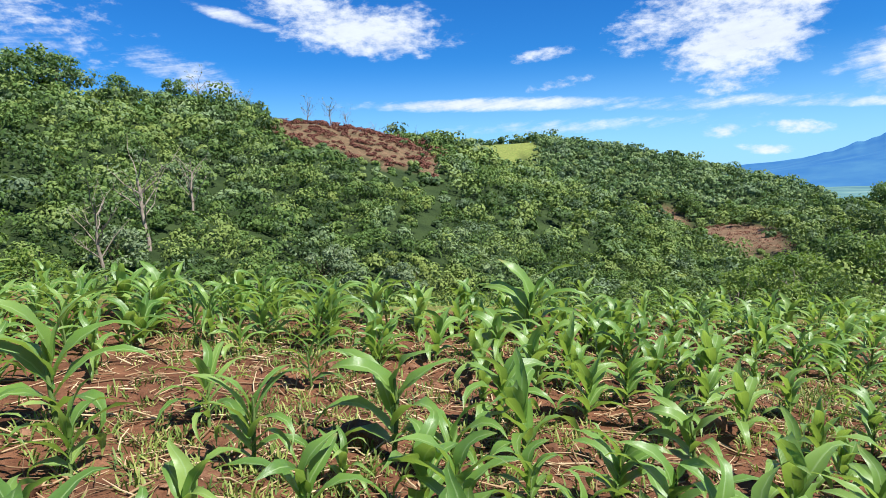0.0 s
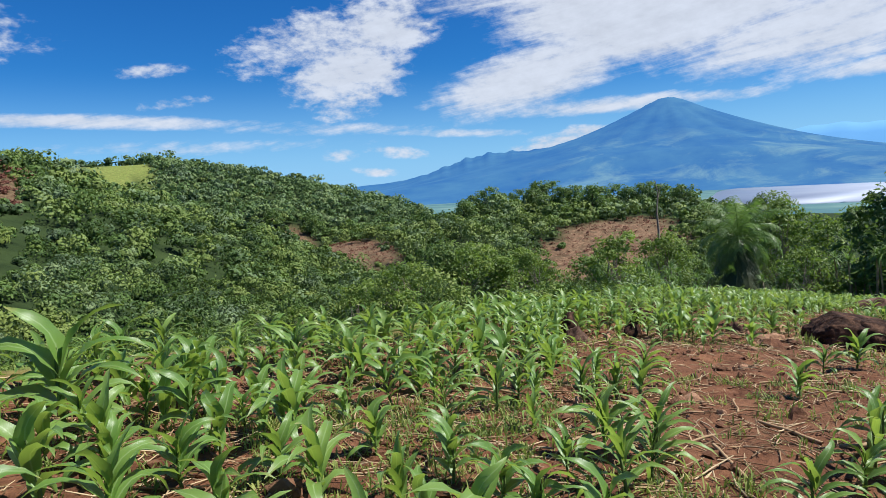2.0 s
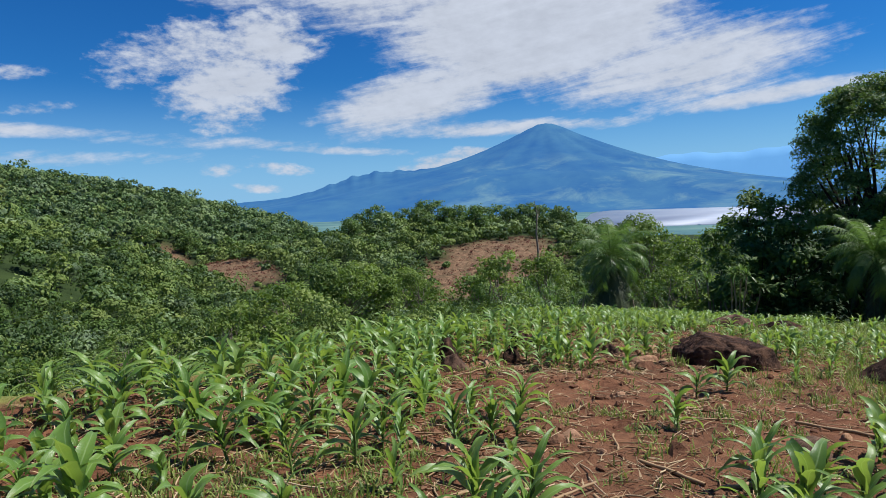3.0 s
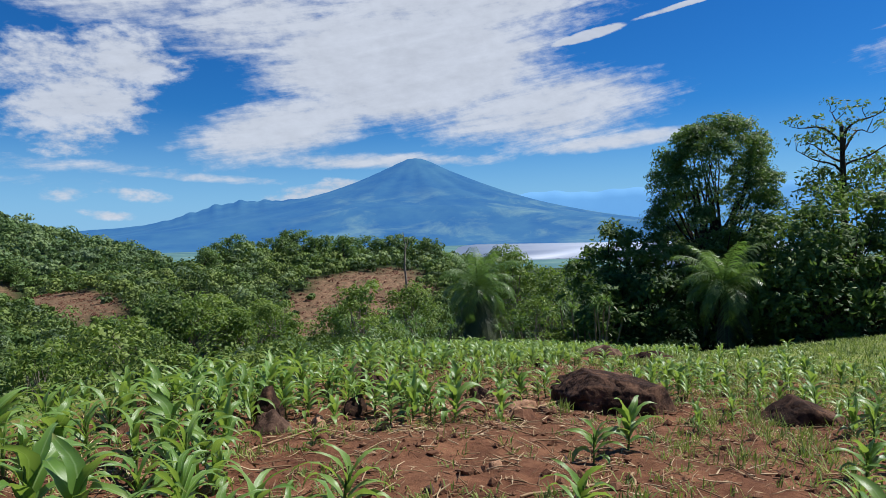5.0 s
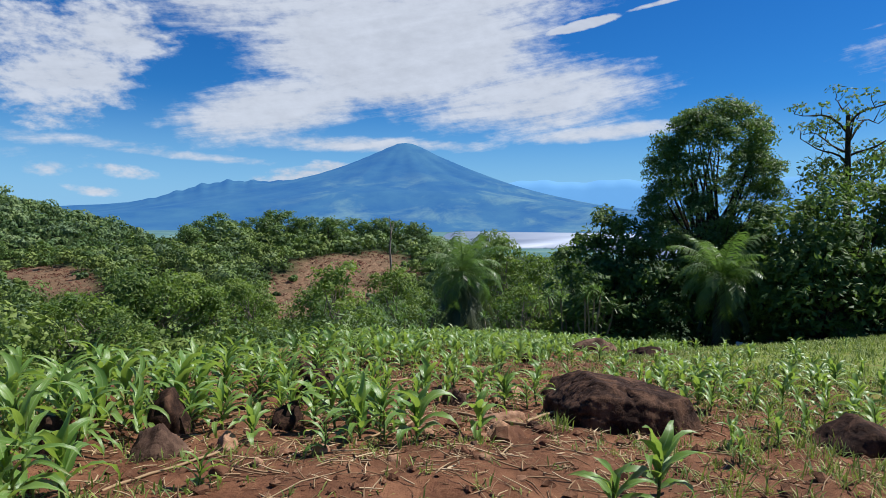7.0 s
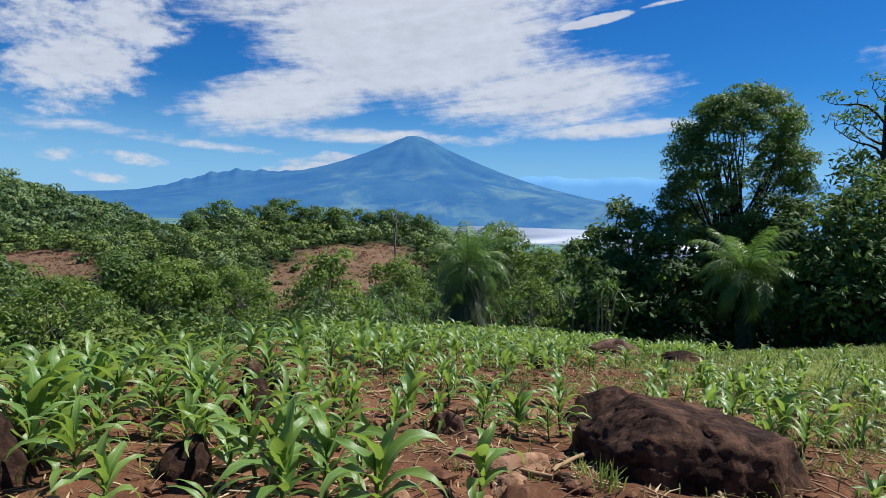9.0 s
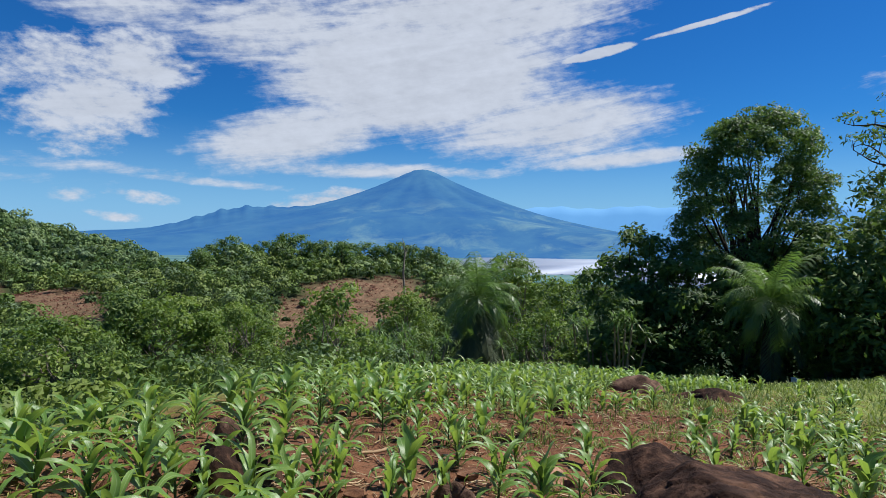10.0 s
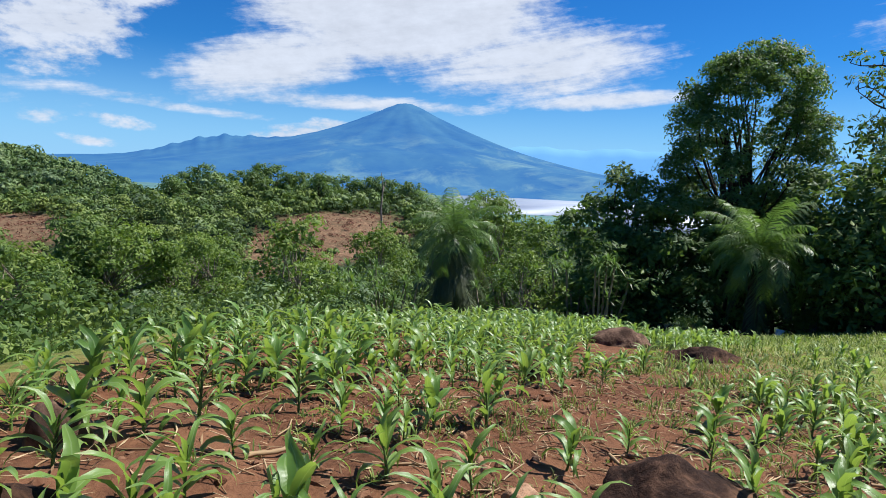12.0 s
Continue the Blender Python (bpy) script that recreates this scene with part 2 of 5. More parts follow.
def straw_material():
    k = Mat("dry_straw")
    c = k.ramp(k.island(), ((0.1, (0.14, 0.08, 0.04)), (0.55, (0.32, 0.21, 0.11)), (0.95, (0.52, 0.4, 0.24))))
    c = k.mix(k.math("MULTIPLY", k.noise(30, 4), 0.4), c, (0.16, 0.1, 0.05))
    return k.surface(c, 0.75, 0.25)


def maize_leaf_material():
    k = Mat("maize_leaf")
    f = k.math("ADD", k.math("MULTIPLY", k.island(), 0.4), k.math("MULTIPLY", k.noise(0.9, 3, vec=k.n.new("ShaderNodeNewGeometry").outputs["Position"]), 0.6))
    c = k.ramp(f, ((0.2, (0.05, 0.115, 0.022)), (0.5, (0.115, 0.215, 0.04)), (0.8, (0.25, 0.35, 0.085))))
    uv = k.n.new("ShaderNodeSeparateXYZ")
    k.l.new(k.tc.outputs["UV"], uv.inputs[0])
    rib = k.math("ABSOLUTE", k.math("SUBTRACT", uv.outputs[0], 0.5))
    c = k.mix(k.ramp(rib, ((0.0, 0.75), (0.07, 0.0))), c, (0.30, 0.42, 0.17))
    tip = k.math("MULTIPLY", k.ramp(uv.outputs[1], ((0.8, 0.0), (1.0, 0.7))), k.ramp(k.noise(7, 3), ((0.45, 0.0), (0.6, 1.0))))
    c = k.mix(tip, c, (0.4, 0.31, 0.12))
    h = k.n.new("ShaderNodeTexWave")
    h.inputs["Scale"].default_value = 6.0
    k.l.new(k.tc.outputs["UV"], h.inputs["Vector"])
    return k.surface(c, 0.38, 0.5, k.bump(h.outputs[1], 0.15, 0.004), 0, (0.36, 0.52, 0.07), 0.34)


M_SOIL, M_PLAIN, M_WATER, M_STRAW, M_MAIZE = soil_material(), plain_material(), water_material(), straw_material(), maize_leaf_material()
M_VOLCANO = mountain_material("hazed_volcano_slopes", (0.015, 0.045, 0.06), (0.04, 0.09, 0.08), (0.012, 0.068, 0.235), (0.15, 0.22, 0.11))
M_FAR = mountain_material("hazed_range", (0.06, 0.12, 0.2), (0.08, 0.15, 0.22), (0.115, 0.28, 0.50), (0.1, 0.2, 0.2))
M_BASALT = rock_material("dark_basalt", (0.009, 0.005, 0.004), (0.03, 0.016, 0.011), (0.13, 0.07, 0.042))
M_BROWNROCK = rock_material("brown_rock", (0.035, 0.02, 0.014), (0.085, 0.05, 0.034), (0.2, 0.125, 0.085))
M_TANROCK = rock_material("tan_rock", (0.16, 0.085, 0.05), (0.30, 0.17, 0.10), (0.42, 0.27, 0.17))
M_CLOD = rock_material("soil_clod", (0.06, 0.026, 0.015), (0.12, 0.055, 0.03), (0.22, 0.12, 0.07))
M_BARK = bark_material("dark_bark", (0.025, 0.018, 0.012), (0.09, 0.065, 0.045))
M_PALEBARK = bark_material("pale_bark", (0.13, 0.10, 0.075), (0.33, 0.28, 0.22))
M_STALK = bark_material("maize_stalk", (0.07, 0.12, 0.03), (0.15, 0.2, 0.06))
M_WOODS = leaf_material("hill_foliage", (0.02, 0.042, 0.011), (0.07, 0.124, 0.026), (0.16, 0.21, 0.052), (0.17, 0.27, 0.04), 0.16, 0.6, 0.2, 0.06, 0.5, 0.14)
# paler, bluer copy of M_WOODS: haze put into the leaf colour
M_HAZEWOODS = leaf_material("hazed_hill_foliage", (0.024, 0.05, 0.02), (0.075, 0.132, 0.04), (0.155, 0.21, 0.075), (0.17, 0.28, 0.065), 0.16, 0.6, 0.2, 0.03, 0.5, 0.12)
M_BUSH = leaf_material("bush_leaves", (0.035, 0.072, 0.014), (0.105, 0.17, 0.03), (0.22, 0.27, 0.06), (0.2, 0.31, 0.035), 0.34, 0.5, 0.3, 0.5)
M_DARKLEAF = leaf_material("dark_tree_leaves", (0.032, 0.064, 0.02), (0.082, 0.14, 0.035), (0.2, 0.26, 0.075), (0.17, 0.28, 0.045), 0.3, 0.55, 0.25, 0.6)
M_TREELEAF = leaf_material("tall_tree_leaves", (0.03, 0.064, 0.02), (0.08, 0.14, 0.038), (0.19, 0.26, 0.075), (0.18, 0.3, 0.045), 0.3, 0.5, 0.3, 0.6)
M_PALELEAF = leaf_material("pale_leaves", (0.08, 0.12, 0.06), (0.14, 0.19, 0.09), (0.22, 0.27, 0.14), (0.15, 0.24, 0.06), 0.25, 0.5, 0.3, 0.6)
M_PALM = leaf_material("palm_leaflets", (0.045, 0.09, 0.03), (0.10, 0.165, 0.045), (0.2, 0.27, 0.085), (0.18, 0.32, 0.05), 0.33, 0.4, 0.45, 0.8)
M_OLDPALM = leaf_material("old_palm_leaflets", (0.03, 0.045, 0.02), (0.07, 0.095, 0.04), (0.15, 0.16, 0.08), (0.1, 0.14, 0.04), 0.2, 0.5, 0.35, 0.8)
M_GRASS = leaf_material("weed_blades", (0.07, 0.12, 0.03), (0.17, 0.23, 0.05), (0.33, 0.34, 0.1), (0.2, 0.28, 0.04), 0.3, 0.55, 0.25, 0.7)
M_BURNT = leaf_material("scorched_scrub", (0.08, 0.033, 0.023), (0.15, 0.062, 0.045), (0.23, 0.11, 0.075), (0.1, 0.045, 0.03), 0.1, 0.8, 0.1, 0.1)


# ---- mesh helpers ----
def mesh_of(name, verts, quads, material, tris=None, smooth=True, uv=None):
    """A mesh from arrays of vertices and four-sided (and three-sided) faces."""
    me = bpy.data.meshes.new(name)
    verts = np.asarray(verts, np.float32)
    quads = np.asarray(quads, np.int32).reshape(-1, 4)
    tris = np.zeros((0, 3), np.int32) if tris is None else np.asarray(tris, np.int32).reshape(-1, 3)
    loops = np.concatenate((quads.ravel(), tris.ravel()))
    sizes = np.concatenate((np.full(len(quads), 4), np.full(len(tris), 3))).astype(np.int32)
    me.vertices.add(len(verts))
    me.vertices.foreach_set("co", verts.ravel())
    me.loops.add(len(loops))
    me.loops.foreach_set("vertex_index", loops)
    me.polygons.add(len(sizes))
    me.polygons.foreach_set("loop_start", np.concatenate(([0], np.cumsum(sizes)[:-1])).astype(np.int32))
    me.polygons.foreach_set("use_smooth", np.full(len(sizes), smooth))
    if uv is not None:
        me.uv_layers.new(name="UVMap").data.foreach_set("uv", np.asarray(uv, np.float32)[loops].ravel())
    me.materials.append(material)
    me.update(calc_edges=True)
    me.validate()
    return me


def part(name, me, parent, label=""):
    ob = new(name, me)
    ob.parent = parent
    return tagged(ob, label) if label else ob


def thing(name, label, category, group="", kind=""):
    return tagged(new(name), label, category, group, kind)


def unit(v):
    return v / np.maximum(np.linalg.norm(v, axis=-1, keepdims=True), 1e-9)


class Soup:
    """Collects leaves, tubes and blades for one mesh."""

    def __init__(self, seed):
        self.v, self.q, self.tones, self.tone, self.count = [], [], [], 0.5, 0
        self.r = np.random.default_rng(seed)

    def add(self, v, q):
        self.v.append(v)
        self.q.append(q + self.count)
        self.tones.append(np.full(len(v), self.tone, np.float32))
        self.count += len(v)

    def leaves(self, pos, normal, length, width, droop=0.3):
        """A lozenge leaf at each place, facing about its normal, slightly folded."""
        n = len(pos)
        side = unit(np.cross(normal, self.r.normal(size=(n, 3))))
        along = np.cross(normal, side)
        along[:, 2] -= droop * self.r.random(n)
        along = unit(along)
        ln = (length * (0.6 + 0.8 * self.r.random(n)))[:, None]
        wd_ = (width * (0.6 + 0.8 * self.r.random(n)))[:, None]
        v = np.stack((pos - along * ln * 0.5, pos + side * wd_ * 0.5 - normal * wd_ * 0.15,
                      pos + along * ln * 0.5, pos - side * wd_ * 0.5 - normal * wd_ * 0.15), 1)
        self.add(v.reshape(-1, 3), np.arange(4 * n).reshape(-1, 4))

    def crown(self, c, rad, n, length, lobes, flat=0.8):
        """A rounded tree head of several lobes with leafy skins."""
        self.tone = 1.3 * self.r.random() - 0.15
        for k in range(lobes):
            a, h = self.r.random() * 6.283, self.r.random()
            off = np.array((math.cos(a) * 0.55, math.sin(a) * 0.55, 0.1 + 0.5 * h)) * rad * (1 if k else 0.2)
            rl = rad * (0.4 + 0.28 * self.r.random()) * (1 if k else 1.2)
            m = max(8, n // lobes)
            d = unit(self.r.normal(size=(m, 3)))
            d[:, 2] = np.where(d[:, 2] < -0.3, -d[:, 2], d[:, 2])
            p = np.asarray(c) + off + d * (rl * (0.86 + 0.2 * self.r.random(m)))[:, None] * np.array((1, 1, flat))
            self.leaves(p, unit(d + self.r.normal(size=(m, 3)) * 0.15), length, length * 0.85, 0.1)

    def puff(self, c, rad, n, length, width, flat=0.75, up=0.5):
        """Leaves over the outer part of a lumpy clump."""
        d = unit(self.r.normal(size=(n, 3)))
        d[:, 2] = np.where(d[:, 2] < -0.35, -d[:, 2], d[:, 2])
        lump = 1 + 0.25 * np.sin(d @ self.r.normal(size=3) * 4 + self.r.random() * 6)
        rr = rad * lump * (0.45 + 0.55 * self.r.random(n) ** 0.5)
        p = np.asarray(c) + d * rr[:, None] * np.array((1, 1, flat))
        nm = unit(d + self.r.normal(size=(n, 3)) * 0.55 + np.array((0, 0, up)))
        self.leaves(p, nm, length, width)

    def tube(self, pts, radii, sides=6):
        pts = np.asarray(pts, float)
        n = len(pts)
        t = unit(np.gradient(pts, axis=0))
        ref = np.array((0.0, 0, 1)) if abs(t[:, 2]).mean() < 0.8 else np.array((1.0, 0, 0))
        a = unit(np.cross(t, ref))
        b = np.cross(t, a)
        ang = np.arange(sides) / sides * 2 * np.pi
        ring = pts[:, None] + np.asarray(radii)[:, None, None] * (a[:, None] * np.cos(ang)[None, :, None] + b[:, None] * np.sin(ang)[None, :, None])
        i = np.arange(n - 1)[:, None] * sides
        j = np.arange(sides)[None, :]
        k = (j + 1) % sides
        q = np.stack((i + j, i + k, i + sides + k, i + sides + j), -1).reshape(-1, 4)
        self.add(ring.reshape(-1, 3), q)

    def mesh(self, name, material, smooth=False):
        me = mesh_of(name, np.concatenate(self.v), np.concatenate(self.q), material, None, smooth)
        t = np.concatenate(self.tones)
        me.color_attributes.new("tone", "FLOAT_COLOR", "POINT").data.foreach_set("color", np.repeat(t[:, None], 4, 1).ravel())
        return me


# ---- the lie of the land ----
def from_eye(a, r, x=5.0, y=4.0):
    """A place r metres off, a degrees clockwise from +y, seen from the middle of the walk or from x, y."""
    return np.array((x + r * math.sin(radians(a)), y + r * math.cos(radians(a))))


# crests: bearing, distance, height of the ground
RIDGES = (
    (0.42, ((-75, 95, 20), (-34, 100, 15.0), (-25, 108, 14.0), (-15, 125, 14.2), (-8, 145, 13.3), (-4, 160, 11.2), (-0.5, 182, 8.2))),
    (0.30, ((-8, 330, 10), (4, 300, 18.5), (8, 300, 19.5), (14, 300, 13.5), (18, 300, 7.5), (23, 290, -2), (28, 280, -9.5), (31, 270, -13))),
    (0.17, ((36, 152, -7.5), (44, 150, -5), (51, 150, -6.5), (60, 160, -11))),
)


def field_plane(x, y):
    return 0.2 - 0.105 * x - 0.03 * y - 0.0006 * np.maximum(x, 0) ** 2


def north_edge(x):
    """The line where the tilled field ends and the ravine begins."""
    return 8.9 + 0.22 * x + 0.3 * np.sin(x * 0.9) + 0.14 * np.maximum(x - 5, 0) - 0.014 * np.maximum(x - 12, 0) ** 2


def height(x, y):
    x, y = np.asarray(x, float), np.asarray(y, float)
    r = np.hypot(x - 5, y - 4)
    near = field_plane(np.clip(x, -40, 44), np.clip(y, -40, 40))
    near = near + 0.05 * np.clip(x - 15, 0, 26) * np.clip((7 - y) / 6, -0.6, 1)
    out = np.maximum(y - north_edge(np.clip(x, -15, 30)) - 0.5, 0)
    out = np.maximum(out, np.maximum(x - 27 - 0.4 * np.maximum(14 - y, 0) * (y < 14), 0) * np.clip((y - 15) / 6, 0, 1))
    near = near - (6.5 - 4.0 * np.clip((x - 15) / 15, 0, 1)) * (1 - np.exp(-(out / 13) ** 1.4)) - 0.02 * out
    base = -13 - 9 * np.clip((r - 60) / 90, 0, 1) - 42 * np.clip((r - 300) / 660, 0, 1) ** 1.3
    k = np.clip((r - 40) / 70, 0, 1)
    z = near * (1 - k) + base * k
    for slope, crest in RIDGES:
        best = np.full(x.shape, -1e3)
        for (a0, r0, z0), (a1, r1, z1) in zip(crest[:-1], crest[1:]):
            p, q = from_eye(a0, r0, 0, 0), from_eye(a1, r1, 0, 0)
            d = q - p
            t = np.clip(((x - p[0]) * d[0] + (y - p[1]) * d[1]) / (d @ d), 0, 1)
            dist = np.hypot(x - p[0] - t * d[0], y - p[1] - t * d[1])
            best = np.maximum(best, z0 + (z1 - z0) * t - slope * (np.sqrt(dist ** 2 + 144) - 12))
        w = 2.5
        away = np.clip((r - 14) / 8, 0, 1)
        best = best - 40 * (1 - away)
        z = np.maximum(z, best) + w * np.exp(-np.abs(z - best) / w) * 0.35 * away
    z = np.where(r > 1000, -64, z)
    return z + np.where(r > 30, np.sin(x * 0.11) * np.sin(y * 0.13 + 1) * np.clip((r - 30) / 60, 0, 1) * 0.8 * (r < 500), 0)


def tilth(x, y):
    """Hoed, uneven soil."""
    z = 0.035 * np.sin(x * 3.1 + 1.7 * np.sin(y * 1.3)) * np.sin(y * 3.7 + 1.1 * np.sin(x * 1.7))
    z = z + 0.02 * np.sin(x * 9.3 + 2 * np.sin(y * 4.1)) * np.sin(y * 8.1 + 2 * np.sin(x * 5.3))
    return z + 0.05 * np.sin(x * 0.8 + 0.5 * y) * np.sin(y * 1.1 - 0.3 * x)


def ground_z(x, y):
    return float(height(x, y) + tilth(np.asarray(x, float), np.asarray(y, float)))


def graded(lo, hi, step, end_lo, end_hi, grow=1.065):
    mid = list(np.arange(lo, hi, step))
    left, s, v = [], step, lo
    while v > end_lo:
        s *= grow
        v -= s
        left.append(v)
    right, s, v = [], step, mid[-1]
    while v < end_hi:
        s *= grow
        v += s
        right.append(v)
    return np.array(left[::-1] + mid + right)


def bare_slopes(x, y):
    """How far the ground shows as raw reddish earth: two cut slopes across the valley."""
    az = np.degrees(np.arctan2(x - 5, y - 4))
    r = np.hypot(x - 5, y - 4)
    rag = 0.35 * np.sin(az * 1.9 + r * 0.11) + 0.3 * np.sin(az * 3.7 - r * 0.19 + 1) + 0.2 * np.sin(r * 0.5 + az)
    mid = np.interp(az, (16, 19.5, 23.7, 27.5), (186, 178, 138, 112))
    one = np.clip((1.15 + rag - np.abs((az - 21.8) / 5.6) ** 4 - np.abs((r - mid) / 21) ** 2) * 2, 0, 1)
    two = np.clip((1.2 + rag - np.abs((az - 47.0) / 6.0) ** 4 - np.abs((r - 108 - (az - 47) * 2.0) / 18) ** 4) * 2, 0, 1)
    return np.maximum(one, two)


def scorched(x, y):
    """The burnt strip along the nearer ridge."""
    az, r = np.degrees(np.arctan2(x, y)), np.hypot(x, y)
    wave = 5 * np.sin(az * 1.7) + 3 * np.sin(az * 4.1)
    return ((az > -14.5) & (az < -0.3) & (r > 100 + 0.6 * wave) & (r < np.interp(az, (-14, -6, -0.5), (170, 160, 128)) + wave)) * 1.0


def meadow(x, y):
    """A cleared pasture high on the further hill."""
    az, r = np.degrees(np.arctan2(x, y)), np.hypot(x, y)
    return np.clip((1.1 + 0.25 * np.sin(az * 2.3 + r * 0.1) - ((az - 5.0) / 4.3) ** 2 - ((r - 270 - (az - 4) * 1.5) / 30) ** 2) * 3, 0, 1)


def build_ground():
    xs = graded(-4, 19, 0.15, -4700, 4700)
    ys = graded(0, 12, 0.15, -4700, 4700)
    X, Y = np.meshgrid(xs, ys, indexing="ij")
    Z = height(X, Y)
    r = np.hypot(X - 5, Y - 4)
    Z = Z + tilth(X, Y) * np.clip((30 - r) / 10, 0, 1)
    n, m = X.shape
    v = np.stack((X, Y, Z), -1).reshape(-1, 3)
    i = np.arange(n - 1)[:, None] * m + np.arange(m - 1)[None, :]
    q = np.stack((i, i + m, i + m + 1, i + 1), -1).reshape(-1, 4)
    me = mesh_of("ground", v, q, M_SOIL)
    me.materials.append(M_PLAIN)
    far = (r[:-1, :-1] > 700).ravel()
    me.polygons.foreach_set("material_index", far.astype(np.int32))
    col = np.zeros((n * m, 4), np.float32)
    edge = Y - north_edge(np.clip(X, -15, 30))
    grassy = np.clip((edge + 0.2) / 1.2, 0, 1)
    grassy = np.maximum(grassy, np.clip((X - 0.55 * Y - 14.5 + 1.5 * np.sin(Y * 0.7)) / 4, 0, 1) * np.clip((8.5 - Y) / 2.0, 0, 1))
    grassy = np.maximum(grassy, np.clip((X - 24) / 4, 0, 1))
    grassy = np.maximum(grassy, np.clip((2.2 - Y - 0.1 * X) / 2.5, 0, 1) * np.clip((X - 9) / 3, 0, 1))
    col[:, 0] = grassy.ravel()
    col[:, 0] = np.maximum(col[:, 0], meadow(X, Y).ravel())
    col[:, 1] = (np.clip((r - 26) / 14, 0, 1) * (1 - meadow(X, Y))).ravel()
    col[:, 2] = np.maximum(bare_slopes(X, Y), 0.75 * scorched(X, Y)).ravel()
    col[:, 3] = 1
    at = me.color_attributes.new("cover", "FLOAT_COLOR", "POINT")
    at.data.foreach_set("color", col.ravel())
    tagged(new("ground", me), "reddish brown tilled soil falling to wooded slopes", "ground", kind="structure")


build_ground()


def build_mountains():
    px, py = from_eye(52.7, 4000)
    a, rr = np.radians(np.linspace(15, 100, 341)), np.linspace(2500, 4700, 90)
    A, R = np.meshgrid(a, rr, indexing="ij")
    X, Y = 5 + R * np.sin(A), 4 + R * np.cos(A)
    d = np.hypot(X - px, Y - py)
    rough = np.sin(np.arctan2(X - px, Y - py) * 17 + d * 0.002) * np.sin(np.arctan2(X - px, Y - py) * 7 + 2) * 14
    cone = 560 * np.exp(-np.sqrt(d ** 2 + 60 ** 2) / 880) * np.clip(1 - (d / 2600) ** 4, 0, 1)
    cone = np.minimum(cone, 514 + 0.02 * d) + rough * np.clip(d / 500, 0, 1) * np.exp(-d / 900)
    az = np.degrees(A)
    cone = cone + (98 + 7 * np.sin(az * 2.9) + 5 * np.sin(az * 6.1)) * np.exp(-((az - 36.5) / 5.2) ** 2 - ((R - 4050) / 420) ** 2)
    cone = cone + 62 * np.exp(-((R - 4300) / 300) ** 2) * np.clip((40 - az) / 14, 0, 1)
    Z = -66 + cone * np.clip((R - 2500) / 500, 0, 1)
    n, m = X.shape
    i = np.arange(n - 1)[:, None] * m + np.arange(m - 1)[None, :]
    q = np.stack((i, i + 1, i + m + 1, i + m), -1).reshape(-1, 4)
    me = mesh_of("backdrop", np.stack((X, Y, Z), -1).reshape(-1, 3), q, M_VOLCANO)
    col = np.zeros((n * m, 4), np.float32)
    col[:, 0] = np.clip((330 - cone) / 140, 0, 1).ravel() * np.clip((az - 38) / 8, 0, 1).ravel()
    me.color_attributes.new("cover", "FLOAT_COLOR", "POINT").data.foreach_set("color", col.ravel())
    tagged(new("backdrop_volcano", me), "volcano cone tinted hazy blue, with green fields on its flanks", "mountain", kind="structure")
    a = np.radians(np.linspace(56, 110, 160))
    rr = np.linspace(4720, 4860, 6)
    A, R = np.meshgrid(a, rr, indexing="ij")
    az = np.degrees(A)
    Z = -66 + (np.clip((az - 56) / 5, 0, 1) * 62 + 265 + 9 * np.sin(az * 0.9) + 5 * np.sin(az * 2.7 + 1) + 0.8 * (az - 60)) * np.clip((R - 4715) / 110, 0, 1)
    n, m = A.shape
    i = np.arange(n - 1)[:, None] * m + np.arange(m - 1)[None, :]
    q = np.stack((i, i + 1, i + m + 1, i + m), -1).reshape(-1, 4)
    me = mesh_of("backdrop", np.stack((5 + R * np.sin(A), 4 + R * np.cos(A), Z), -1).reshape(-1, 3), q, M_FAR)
    tagged(new("backdrop_range", me), "distant mountain range beyond the lake, tinted pale blue as haze", "mountain", kind="structure")
    # the lake on the plain
    s = np.linspace(0, 2 * np.pi, 80, endpoint=False)
    c, w = from_eye(71.5, 2480), 1 + 0.12 * np.sin(s * 3 + 1) + 0.06 * np.sin(s * 7)
    u = np.array((math.sin(radians(71.5)), math.cos(radians(71.5))))
    p = c[None] + (np.cos(s) * w * 1480)[:, None] * u[None] + (np.sin(s) * w * 520)[:, None] * np.array((u[1], -u[0]))[None]
    v = np.concatenate((np.c_[p, np.full(80, -61.5)], np.c_[p, np.full(80, -66)], [[c[0], c[1], -61.5]]))
    k = np.arange(80)
    q = np.stack((k, k + 80, (k + 1) % 80 + 80, (k + 1) % 80), -1)
    t = np.stack((k, (k + 1) % 80, np.full(80, 160)), -1)
    tagged(new("water", mesh_of("water", v, q, M_WATER, t)), "lake lying far below the slopes, painted pale grey as reflected sky", "lake", kind="structure")


build_mountains()


